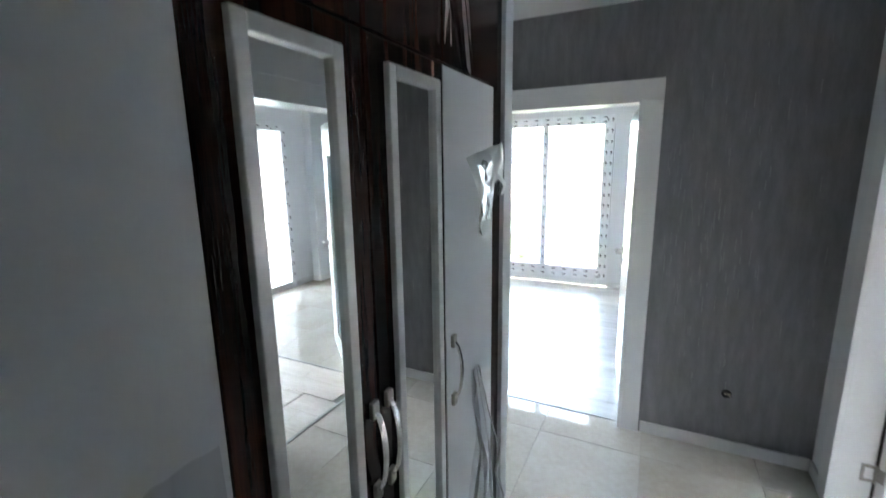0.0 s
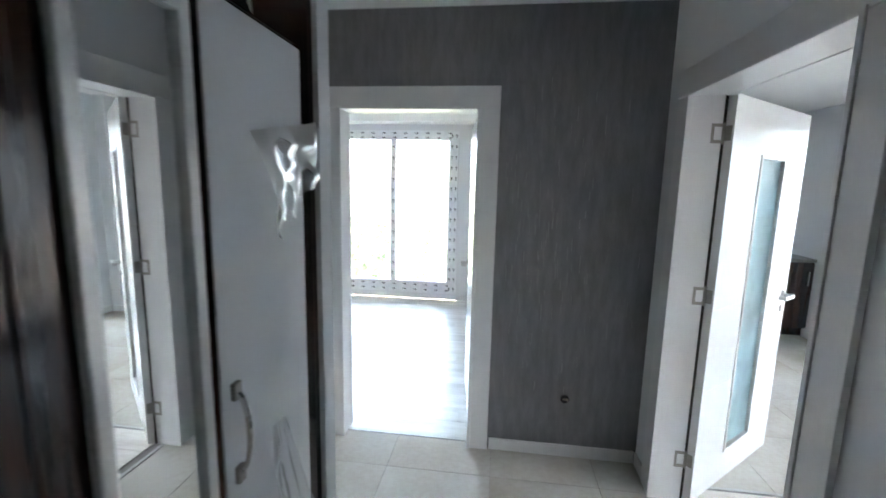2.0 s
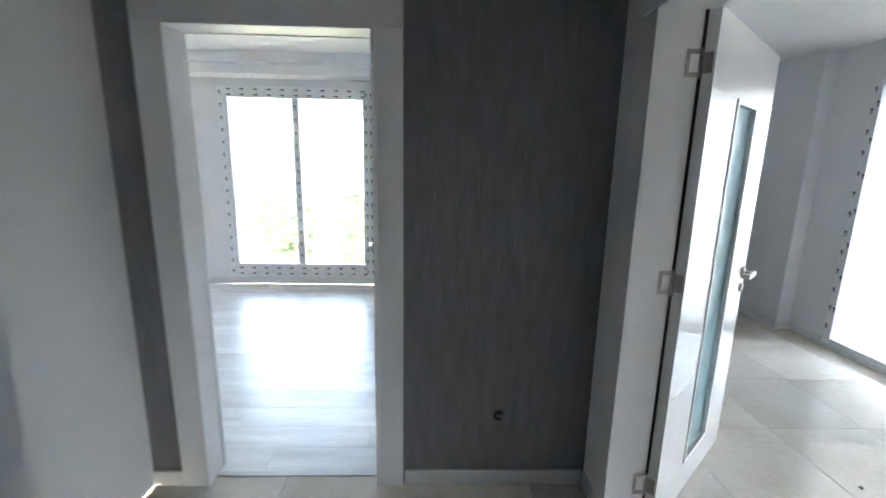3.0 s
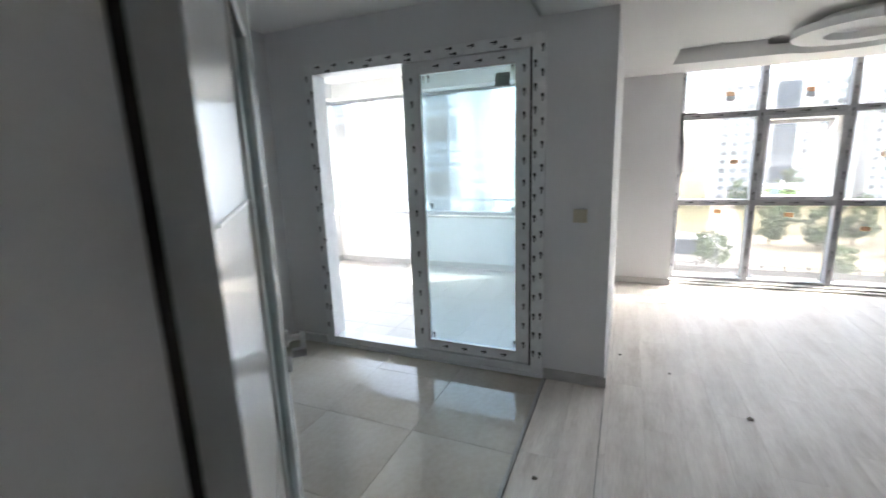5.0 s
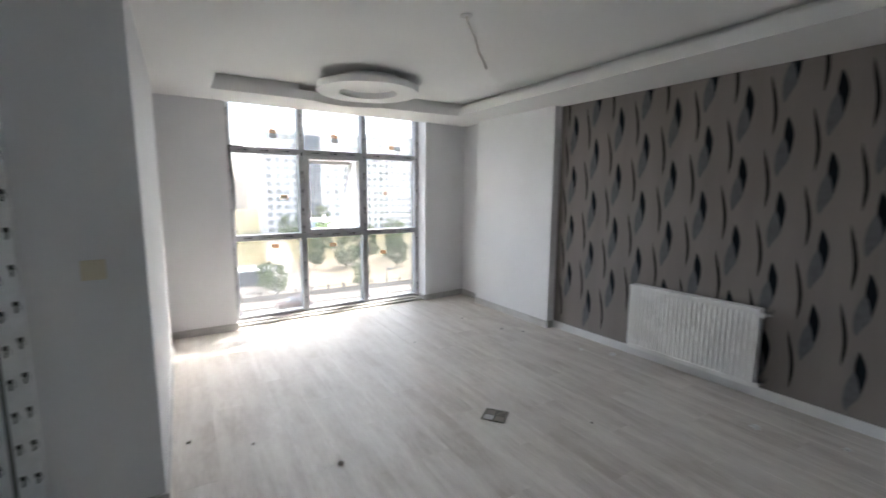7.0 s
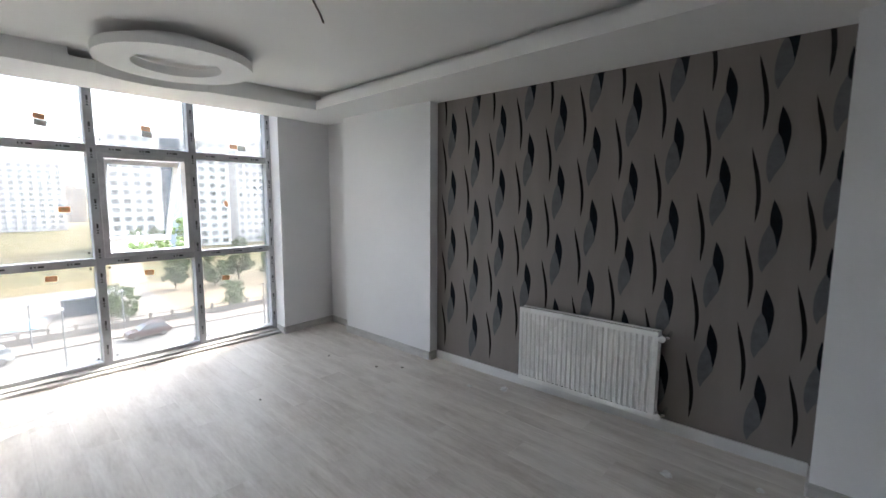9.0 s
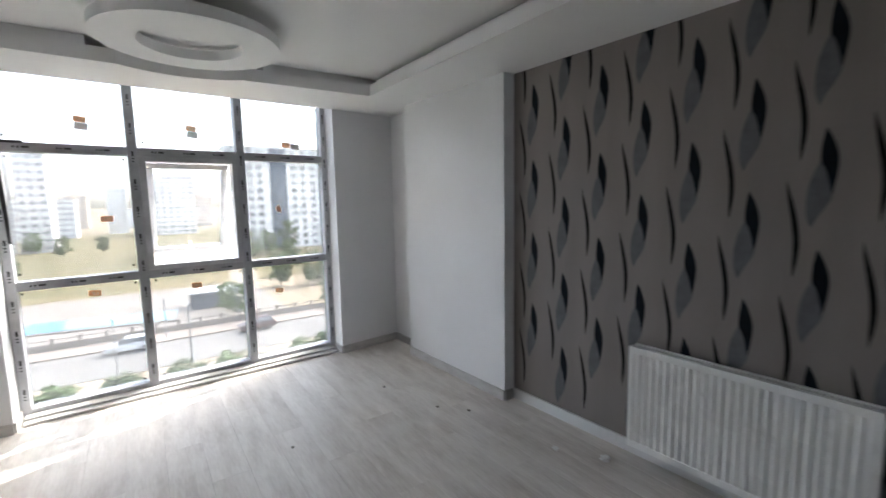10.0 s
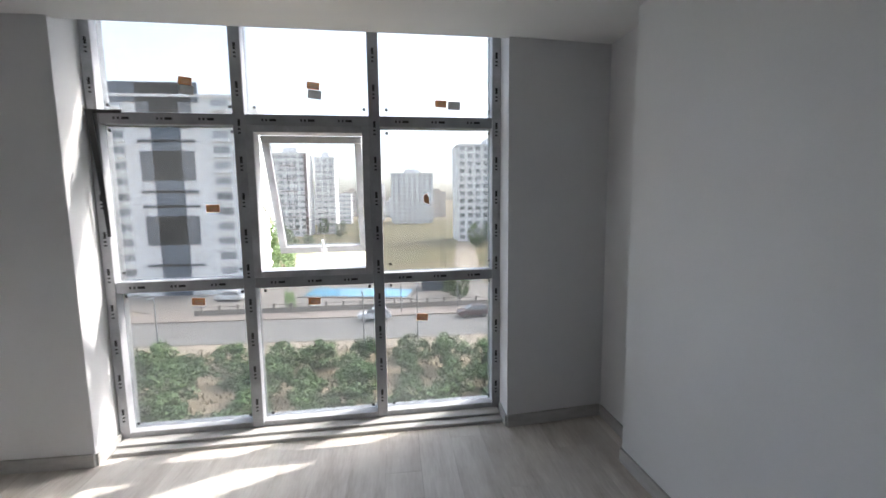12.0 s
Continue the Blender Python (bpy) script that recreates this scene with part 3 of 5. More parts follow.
# balcony sliding door
bd = tagged(new("window_balcony_door"), "white sliding balcony door in printed protective film, one leaf slid open", "sliding door", "", "structure")
Y0, Y1, Z0, Z1 = -0.16, 1.675, 0.03, 2.27
FX0, FX1 = BW - 0.02, BW + 0.13
part("window_frame", boxes(((FX0, Y0, Z0), (FX1, Y0 + 0.085, Z1)), bevel=0.004), FILM, bd)
part("window_frame", boxes(((FX0, Y1 - 0.075, Z0), (FX1, Y1, Z1)), bevel=0.004), FILM, bd)
part("window_frame", boxes(((FX0, Y0 + 0.085, Z1 - 0.075), (FX1, Y1 - 0.075, Z1)), bevel=0.004), FILM, bd)
part("window_sill", boxes(((FX0, Y0 + 0.085, Z0), (FX1, Y1 - 0.075, 0.085)), ((FX0 - 0.006, Y0, 0.0), (FX1, Y1, Z0)), bevel=0.004), PVC, bd)
# shade in the sliding track, put in as a solid black strip
part("track_gap_shade", boxes(((FX0 + 0.001, Y0 + 0.085, 0.088), (FX0 + 0.03, Y0 + 0.097, 2.19))), BLACK, bd)
SX0, SX1 = BW + 0.005, BW + 0.055
sash = part("sash", boxes(((SX0, 0.715, 0.088), (SX1, 0.845, 2.193)), bevel=0.005), FILM, bd)
for a, b in (((SX0, Y0 + 0.10, 0.088), (SX1, 0.03, 2.193)), ((SX0, 0.03, 0.088), (SX1, 0.715, 0.165)), ((SX0, 0.03, 2.115), (SX1, 0.715, 2.193))):
    part("sash_bar", boxes((a, b), bevel=0.004), FILM, sash)
pane = part("pane", boxes(((SX0 + 0.02, 0.028, 0.16), (SX0 + 0.026, 0.717, 2.118))), CLEAR, bd, "pale blue-green double glazing")
pane.visible_shadow = False
part("gasket", boxes(((SX0 - 0.002, 0.706, 0.16), (SX0 + 0.012, 0.716, 2.12)), ((SX0 - 0.002, 0.028, 0.16), (SX0 + 0.012, 0.036, 2.12)),
                     ((SX0 - 0.002, 0.036, 0.16), (SX0 + 0.012, 0.706, 0.168)), ((SX0 - 0.002, 0.036, 2.112), (SX0 + 0.012, 0.706, 2.12))), SILVER, bd)
O = (-1, 0, 0)
sp = along((FX0, Y0 + 0.02, 0.1), (FX0, Y0 + 0.02, 2.25), 0.135, O) + along((FX0, Y0 + 0.065, 0.15), (FX0, Y0 + 0.065, 2.2), 0.135, O, 0.2)
sp += along((FX0, Y1 - 0.02, 0.1), (FX0, Y1 - 0.02, 2.25), 0.16, O) + along((FX0, Y1 - 0.06, 0.2), (FX0, Y1 - 0.06, 2.2), 0.27, O)
sp += along((FX0, Y1 - 0.05, Z1 - 0.025), (FX0, Y0 + 0.1, Z1 - 0.025), 0.15, O) + along((FX0, Y1 - 0.05, Z1 - 0.06), (FX0, Y0 + 0.1, Z1 - 0.06), 0.3, O)
marks("film_print", bd, sp)
sp = along((SX0, 0.70 + 0.075, 0.15), (SX0, 0.775, 2.15), 0.15, O) + along((SX0, -0.02, 0.15), (SX0, -0.02, 2.15), 0.14, O)
sp += along((SX0, 0.66, 2.155), (SX0, 0.05, 2.155), 0.15, O) + along((SX0, 0.66, 0.126), (SX0, 0.05, 0.126), 0.15, O)
marks("film_print", sash, sp)
marks("glass_spacer_mark", pane, [((SX0 + 0.019, y, z), (0, 0, 1), O) for y, z in ((0.69, 2.08), (0.65, 2.08), (0.06, 2.09), (0.66, 1.20), (0.06, 1.18), (0.68, 0.20), (0.05, 0.21))])
part("glass_label", boxes(((SX0 + 0.017, 0.075, 1.99), (SX0 + 0.019, 0.175, 2.07))), material("grey_green_sticker", (0.32, 0.40, 0.40), 0.5), bd, "grey-green sticker")

# window of the bright room
ra = tagged(new("window_room"), "tall white two-pane window in printed protective film", "window", "", "structure")
AX0, AX1, AZ0, AZ1 = -3.25, -1.48, 0.09, 2.33
for a, b in (((AX0, RY - 0.03, AZ0), (AX0 + 0.11, RY + 0.05, AZ1)), ((AX1 - 0.13, RY - 0.03, AZ0), (AX1, RY + 0.05, AZ1)), ((AX0 + 0.11, RY - 0.03, AZ1 - 0.12), (AX1 - 0.13, RY + 0.05, AZ1)),
             ((AX0 + 0.11, RY - 0.03, AZ0), (AX1 - 0.13, RY + 0.05, AZ0 + 0.17)), ((-2.42, RY - 0.02, AZ0 + 0.17), (-2.34, RY + 0.04, AZ1 - 0.12))):
    part("window_frame", boxes((a, b), bevel=0.005), FILM, ra)
for a, b in ((AX0 + 0.11, -2.42), (-2.34, AX1 - 0.13)):
    pn = part("pane", boxes(((a, RY + 0.01, AZ0 + 0.17), (b, RY + 0.016, AZ1 - 0.12))), ROOMPANE, ra)
O = (0, -1, 0)
sp = along((AX0 + 0.03, RY - 0.03, AZ0), (AX0 + 0.03, RY - 0.03, AZ1), 0.14, O) + along((AX1 - 0.03, RY - 0.03, AZ0), (AX1 - 0.03, RY - 0.03, AZ1), 0.14, O)
sp += along((AX1 - 0.09, RY - 0.03, AZ0), (AX1 - 0.09, RY - 0.03, AZ1), 0.14, O)
for z in (AZ0 + 0.05, AZ0 + 0.12, AZ1 - 0.03, AZ1 - 0.09):
    sp += along((AX0 + 0.05, RY - 0.03, z), (AX1 - 0.05, RY - 0.03, z), 0.15, O)
sp += along((-2.38, RY - 0.02, AZ0 + 0.2), (-2.38, RY - 0.02, AZ1 - 0.15), 0.14, O)
marks("film_print", ra, sp)

# the large nine-pane window
wl = tagged(new("window_large"), "nine-pane aluminium window to the floor, one top-hung pane open", "window", "", "structure")
VY = (-1.15, -1.935, -2.705, -3.49)
VZ = (0.015, 0.950, 1.908, 2.60)
MX0, MX1 = WIN_X - 0.05, WIN_X + 0.07
bars = []
for i, y in enumerate(VY):
    a, b = (y - 0.055, y) if i == 0 else (y, y + 0.055) if i == 3 else (y - 0.033, y + 0.033)
    bars.append(part("mullion", boxes(((MX0, a, 0.0), (MX1, b, 2.62)), bevel=0.004), ALUPALE if i in (0, 3) else ALU, wl, "aluminium mullion with printed film"))
for j, z in enumerate(VZ):
    for i in range(3):
        a, b = VY[i] - (0.055 if i == 0 else 0.033), VY[i + 1] + (0.055 if i == 2 else 0.033)
        h = 0.032
        part("transom", boxes(((MX0 + 0.004, a, z - (0.012 if j == 0 else h)), (MX1, b, z + (0.055 if j == 0 else h))), bevel=0.004), ALUPALE if j == 0 else ALU, wl)
part("window_sill", boxes(((5.50, -3.47, -0.01), (MX0 + 0.01, -1.17, 0.022)), ((5.56, -3.47, 0.02), (MX0 + 0.01, -1.17, 0.038)), bevel=0.004), SKIRT, wl, "grey worn aluminium sill")
for j in range(3):
    for i in range(3):
        if (i, j) == (1, 1):
            continue
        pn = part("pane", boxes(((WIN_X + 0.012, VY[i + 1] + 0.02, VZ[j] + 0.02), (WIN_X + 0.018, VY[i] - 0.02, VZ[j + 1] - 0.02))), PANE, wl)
        pn.visible_shadow = False
        dots = boxes(*[((WIN_X + 0.009, y - 0.008, z - 0.008), (WIN_X + 0.012, y + 0.008, z + 0.008)) for y in (VY[i] - 0.075, VY[i + 1] + 0.06) for z in (VZ[j] + 0.08, VZ[j + 1] - 0.06)])
        part("glass_spacer", dots, INK, pn)
O = (-1, 0, 0)
sp = []
for i, y in enumerate(VY):
    yy = y - 0.028 if i == 0 else y + 0.028 if i == 3 else y
    sp += along((MX0, yy, 0.08), (MX0, yy, 2.4), 0.21, O)
for z in VZ[1:3]:
    for i in range(3):
        sp += along((MX0 + 0.004, VY[i] - 0.06, z), (MX0 + 0.004, VY[i + 1] + 0.06, z), 0.17, O)
marks("film_print", wl, sp, INK, "letters")
# fixed inner frame and the open top-hung sash of the middle pane
y0, y1, z0, z1 = VY[2] + 0.033, VY[1] - 0.033, VZ[1] + 0.032, VZ[2] - 0.032
part("window_frame", boxes(((MX0 - 0.01, y0, z0), (MX1, y0 + 0.045, z1)), ((MX0 - 0.01, y1 - 0.045, z0), (MX1, y1, z1)), ((MX0 - 0.01, y0 + 0.045, z0), (MX1, y1 - 0.045, z0 + 0.04)),
                           ((MX0 - 0.01, y0 + 0.045, z1 - 0.04), (MX1, y1 - 0.045, z1)), bevel=0.004), ALUPALE, wl)
# Grey in place of white: the sash's backlit shade is put into its colour.
top = part("vent_sash", boxes(((0, y0 + 0.05, -0.045), (0.05, y1 - 0.05, 0)), ((0, y0 + 0.05, -0.86), (0.05, y1 - 0.05, -0.81)), ((0, y0 + 0.05, -0.81), (0.05, y0 + 0.095, -0.045)),
                              ((0, y1 - 0.095, -0.81), (0.05, y1 - 0.05, -0.045)), bevel=0.004), ALUPALE, wl, "white top-hung sash pushed open, its backlit grey put into the colour")
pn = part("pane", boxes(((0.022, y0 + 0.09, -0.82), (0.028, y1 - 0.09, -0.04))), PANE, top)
pn.visible_shadow = False
bm = bmesh.new()
bx(bm, (-0.014, -0.02 + (y0 + y1) / 2, -0.85), (0.0, 0.02 + (y0 + y1) / 2, -0.82))
bx(bm, (-0.035, -0.008 + (y0 + y1) / 2, -0.85), (-0.014, 0.008 + (y0 + y1) / 2, -0.74))
part("latch", bm, PVC, top)
top.matrix_local = pose(WIN_X + 0.06, 0, z1 - 0.045, 0, -27, 0)
for y in (y0 + 0.05, y1 - 0.05):
    bm = bmesh.new()
    cyl(bm, (WIN_X + 0.06, y, z0 + 0.42), (WIN_X + 0.30, y, z0 + 0.30), 0.006, 8)
    part("stay", bm, STEEL, wl)
ASKEW = Matrix.Translation((WIN_X, -2.32, 0)) @ pose(0, 0, 0, 0, 0, 2.2) @ Matrix.Translation((-WIN_X, 2.32, 0))
wl.matrix_world = ASKEW
# labels on the panes
for y, z, w in ((-1.64, 2.13, 1), (-2.35, 2.12, 1), (-3.12, 2.03, 2), (-1.74, 1.40, 0), (-1.62, 0.84, 0), (-2.30, 0.81, 0), (-2.98, 0.67, 0), (-1.27, 0.972, 3), (-3.02, 1.44, 4)):
    lb = thing("pane_label", "torn orange sticker on the window pane" if w in (3, 4) else "orange paper label stuck on the window pane", "sticker", "labels on the window")
    lb.matrix_world = ASKEW @ Matrix.Translation((WIN_X + 0.011, y, z))
    tilt = pose(0, 0, 0, random.uniform(-3, 9))
    if w == 4:
        bm = bmesh.new()
        prism(bm, [(-0.018, -0.03), (0.012, -0.02), (0.02, 0.015), (0.0, 0.035), (-0.015, 0.01)], -0.001, 0, "x")
    else:
        sx = 0.05 if w == 3 else 0.036
        bm = boxes(((-0.001, -sx, -0.008 if w == 3 else -0.021), (0, sx, 0.008 if w == 3 else 0.021)))
    part("label", bm, ORANGE, lb).matrix_local = tilt
    if w in (0, 1, 2):
        part("print", boxes(*[((-0.0018, -0.028, k), (-0.001, 0.028 - abs(k), k + 0.003)) for k in (-0.012, -0.004, 0.006)]), CREAM, lb).matrix_local = tilt
    if w in (1, 2):
        o = (-0.012, -0.05) if w == 1 else (-0.085, -0.008)
        part("second_label", boxes(((-0.001, o[0] - 0.038, o[1] - 0.024), (0, o[0] + 0.038, o[1] + 0.026))), LABELGREY, lb).matrix_local = tilt
strap = thing("hanging_strap", "black rubber strap hanging from the window frame", "strap")
strap.matrix_world = ASKEW @ Matrix.Translation((MX0 - 0.004, -1.17, 1.92))
bm = bmesh.new()
prev = None
for k in range(15):
    t = k / 14
    yy, xx, w = -0.035 * t - 0.012 * math.sin(t * 3.0), -0.010 - 0.010 * math.sin(t * 4), 0.020 * (1 - 0.55 * t)
    row = [bm.verts.new((xx + d, yy + s * w, 0.03 - 0.70 * t)) for d, s in ((0, -1), (0, 1), (-0.004, 1), (-0.004, -1))]
    if prev:
        for a in range(4):
            bm.faces.new((prev[a], prev[(a + 1) % 4], row[(a + 1) % 4], row[a]))
    prev = row
part("strap", bm, BLACK, strap)
bm = boxes(((-0.006, -0.16, 0.012), (0.004, 0.02, 0.03)))
part("tail", bm, BLACK, strap)


# ---- balcony ----
setting("wall_balcony_parapet", boxes(((5.58, -0.30, -0.3), (5.74, 3.74, 0.72)), ((BW + 0.2, 3.58, -0.3), (5.58, 3.74, 0.72))), RENDERW, "white rendered balcony parapet")
setting("trim_parapet_cap", boxes(((5.55, -0.30, 0.72), (5.76, 3.77, 0.745)), ((BW + 0.2, 3.55, 0.72), (5.55, 3.77, 0.745)), bevel=0.004), STONE, "pale stone parapet cap")
setting("baseboard_balcony", boxes(((5.56, -0.30, -0.015), (5.578, 3.56, 0.07)), ((BW + 0.2, 3.56, -0.015), (5.578, 3.578, 0.07))), SKIRT)
setting("ceiling_balcony", boxes(((BW + 0.2, -0.36, 2.66), (5.80, 3.80, 2.80)), ((5.38, -0.30, 2.46), (5.76, 3.77, 2.66)), ((BW + 0.2, 3.40, 2.46), (5.38, 3.77, 2.66)),
                                 ((4.2, 0.9, 2.56), (5.0, 1.9, 2.66))), CEIL, "white balcony ceiling with a dropped beam")
setting("wall_balcony_side", boxes(((BW + 0.2, -0.36, -0.1), (4.93, -0.34, TOP))), WALL, "white wall beside the balcony")
gl = tagged(new("balcony_glazing"), "frameless folding glass panels above the balcony parapet", "glazing", "", "structure")
n = 6
for i in range(n):
    a, b = -0.28 + i * 3.94 / n, -0.28 + (i + 1) * 3.94 / n
    pn = part("pane", boxes(((5.655, a + 0.004, 0.80), (5.663, b - 0.004, 2.42))), BALCPANE, gl)
    pn.visible_shadow = False
    part("edge_strip", boxes(((5.652, b - 0.006, 0.80), (5.667, b + 0.004, 2.42))), ALUPALE, gl)
for i in range(4):
    a, b = 2.95 + i * 2.70 / 4, 2.95 + (i + 1) * 2.70 / 4
    pn = part("pane", boxes(((a + 0.004, 3.655, 0.80), (b - 0.004, 3.663, 2.42))), BALCPANE, gl)
    pn.visible_shadow = False
    part("edge_strip", boxes(((b - 0.006, 3.652, 0.80), (b + 0.004, 3.667, 2.42))), ALUPALE, gl)
for z0, z1 in ((0.745, 0.80), (2.42, 2.46)):
    part("rail", boxes(((5.635, -0.30, z0), (5.685, 3.68, z1)), ((2.94, 3.635, z0), (5.635, 3.685, z1)), bevel=0.004), ALUPALE, gl)
rail = thing("balcony_handrail", "thin steel handrail outside the balcony glass", "handrail", at=(5.72, 1.6, 0.745))
bm = bmesh.new()
cyl(bm, (0, -1.9, 0.22), (0, 2.1, 0.22), 0.018, 10)
part("rail", bm, STEEL, rail)
for y in (-1.8, -0.5, 0.8, 2.0):
    bm = bmesh.new()
    cyl(bm, (0, y, 0), (0, y, 0.22), 0.014, 8)
    part("post", bm, STEEL, rail)

# ---- wardrobe ----
WX = -1.43
CX0 = -2.10
ward = thing("wardrobe", "built-in wardrobe with glossy ebony, mirrored and film-covered white doors", "wardrobe", at=(0, 0, 0))
part("body", boxes(((CX0, -3.30, 0), (WX - 0.022, -1.325, H_HALL - 0.005))), EBONY, ward)
part("end_panel", boxes(((CX0, -1.325, 0), (WX + 0.012, -1.245, H_HALL - 0.004)), bevel=0.003), WARD_WHITE, ward, "pale grey film-covered end panel")
DZ0, DZ1 = 0.08, 1.970


def ward_door(y0, y1, kind):
    d = part("door", boxes(((WX - 0.02, y0 + 0.002, DZ0), (WX, y1 - 0.002, DZ1)), bevel=0.002), EBONY if kind != "white" else WARD_WHITE, ward,
             "mirrored ebony door" if kind == "mirror" else "white door still in its film" if kind == "white" else "glossy ebony door")
    return d


def bow_handle(d, y, z0, z1):
    """A flat bowed bar, swept as one skin, between two dark feet."""
    bm = bmesh.new()
    n, prev = 14, None
    for k in range(n + 1):
        a = math.pi * k / n
        x, z = WX + 0.006 + 0.026 * math.sin(a) ** 0.5, z0 + (z1 - z0) * k / n
        ring = [bm.verts.new((x + u, y + v, z)) for u, v in ((-0.003, -0.007), (0.003, -0.005), (0.003, 0.005), (-0.003, 0.007))]
        if prev:
            for q in range(4):
                bm.faces.new((prev[q], prev[(q + 1) % 4], ring[(q + 1) % 4], ring[q]))
        else:
            bm.faces.new(ring)
        prev = ring
    bm.faces.new(prev[::-1])
    part("handle", bm, CHROME, d, "chrome bow handle")
    for z in (z0, z1):
        part("handle_foot", boxes(((WX, y - 0.012, z - 0.019), (WX + 0.012, y + 0.012, z + 0.019)), bevel=0.003), NICKEL, d, "dark metal handle foot")


def mirror(d, y0, y1, z0, z1):
    w = 0.026
    part("mirror_frame", boxes(((WX, y0, z0), (WX + 0.016, y0 + w, z1)), ((WX, y1 - w, z0), (WX + 0.016, y1, z1)), ((WX, y0 + w, z0), (WX + 0.016, y1 - w, z0 + w)),
                               ((WX, y0 + w, z1 - w), (WX + 0.016, y1 - w, z1)), bevel=0.003), SILVER, d, "silver mirror moulding")
    part("mirror", boxes(((WX, y0 + w - 0.003, z0 + w - 0.003), (WX + 0.004, y1 - w + 0.003, z1 - w + 0.003))), MIRROR, d, "mirror glass")


ward_door(-3.28, -2.88, "white")
ward_door(-2.88, -2.48, "white")
d1 = ward_door(-2.48, -2.125, "mirror")
mirror(d1, -2.42, -2.20, 0.16, 1.925)
bow_handle(d1, -2.15, 1.02, 1.215)
d2 = ward_door(-2.125, -1.79, "mirror")
mirror(d2, -2.06, -1.832, 0.16, 1.925)
bow_handle(d2, -2.095, 1.02, 1.215)
d3 = ward_door(-1.79, -1.41, "white")
bow_handle(d3, -1.75, 1.03, 1.215)
part("filler", boxes(((WX - 0.02, -1.408, 0), (WX - 0.004, -1.327, H_HALL - 0.006))), EBONY, ward)
for y0, y1 in ((-3.28, -2.88), (-2.88, -2.48), (-2.48, -2.125), (-2.125, -1.79), (-1.79, -1.41)):
    part("top_door", boxes(((WX - 0.02, y0 + 0.002, 1.977), (WX, y1 - 0.002, H_HALL - 0.012)), bevel=0.002), EBONY, ward)
part("plinth", boxes(((WX - 0.035, -3.28, 0.0), (WX - 0.025, -1.41, 0.078))), EBONY, ward)


def peeled_film(top, low, seed, folds=3.0, deep=0.02, lift=0.03):
    """A crumpled sheet of clear film; top and low are the (y, z) ends of its upper and lower edge."""
    rnd = random.Random(seed)
    (ya, za), (yb, zb) = top
    (yc, zc), (yd, zd) = low
    e = thing("peeled_film", "crumpled clear plastic film peeling off the wardrobe door", "plastic film", "peeled films", at=(WX, (ya + yb) / 2, (za + zb) / 2))
    nu, nv = 16, 22
    dents = [(rnd.random(), rnd.random(), rnd.uniform(0.04, 0.16), rnd.uniform(-1, 1)) for _ in range(26)]
    bm = bmesh.new()
    rows = []
    for j in range(nv + 1):
        v = j / nv
        row = []
        for i in range(nu + 1):
            u = i / nu
            w = v + 0.10 * v * math.sin(u * 5 + seed) + 0.05 * v * math.sin(u * 13 + 2 * seed)
            y = (ya + (yb - ya) * u) * (1 - w) + (yc + (yd - yc) * u) * w
            z = (za + (zb - za) * u) * (1 - w) + (zc + (zd - zc) * u) * w
            f = deep * (0.5 + 0.5 * math.sin(2 * math.pi * folds * u + 1.6 * v + seed)) * (0.25 + 0.75 * v)
            f += sum(deep * 0.7 * h * math.exp(-((u - p) ** 2 + (v - q) ** 2) / (s * s)) for p, q, s, h in dents)
            row.append(bm.verts.new((0.006 + max(0.0, f) + lift * v * (1.2 - v), y - (ya + yb) / 2, z - (za + zb) / 2)))
        rows.append(row)
    for j in range(nv):
        for i in range(nu):
            bm.faces.new((rows[j][i], rows[j][i + 1], rows[j + 1][i + 1], rows[j + 1][i]))
    part("sheet", bm, PLASTIC, e, smooth=True)


peeled_film(((-1.67, 1.74), (-1.34, 1.80)), ((-1.60, 1.53), (-1.40, 1.62)), 1, 2.5, 0.030, 0.05)
peeled_film(((-1.62, 1.06), (-1.57, 1.06)), ((-1.71, 0.50), (-1.37, 0.48)), 4, 4.0, 0.032, 0.05)
peeled_film(((-2.28, 2.50), (-2.12, 2.50)), ((-2.40, 2.02), (-2.09, 2.03)), 2, 3.5, 0.022, 0.02)
peeled_film(((-1.80, 2.45), (-1.785, 2.45)), ((-1.68, 2.02), (-1.61, 2.00)), 7, 1.5, 0.018, 0.02)
peeled_film(((-1.79, 2.24), (-1.78, 2.24)), ((-1.80, 2.03), (-1.77, 2.02)), 8, 1.0, 0.012, 0.01)
peeled_film(((-2.545, 2.36), (-2.535, 2.36)), ((-2.56, 2.03), (-2.53, 2.01)), 5, 1.0, 0.012, 0.01)
peeled_film(((-2.60, 1.36), (-2.50, 1.36)), ((-2.64, 0.74), (-2.50, 0.72)), 9, 2.0, 0.020, 0.02)

# slate wall: open socket hole and scuffs
hole_e = thing("socket_hole", "round socket hole in the slate wall, its dark inside a black disc", "socket hole", at=(-0.470, -0.001, 0.370))
# the shade inside the hole is a black disc on the wall's face
bm = bmesh.new()
cyl(bm, (0, 0, 0), (0, -0.004, 0), 0.026, 18)
part("box", bm, BLACK, hole_e)
part("wire_end", boxes(((-0.012, -0.010, -0.004), (0.022, -0.004, 0.006)), ((0.012, -0.012, -0.012), (0.02, -0.004, 0.0))), GLUE, hole_e)

rnd = random.Random(31)
bm = bmesh.new()
for k in range(150):
    x, z = (rnd.gauss(-0.72, 0.13), rnd.gauss(1.35, 0.32)) if k % 3 else (rnd.uniform(-0.85, -0.08), rnd.uniform(0.3, 2.3))
    if -0.88 < x < -0.07:
        w, h = rnd.uniform(0.0006, 0.0017), rnd.uniform(0.012, 0.05)
        bx(bm, (x - w, -0.0012, z - h), (x + w, -0.0002, z + h))
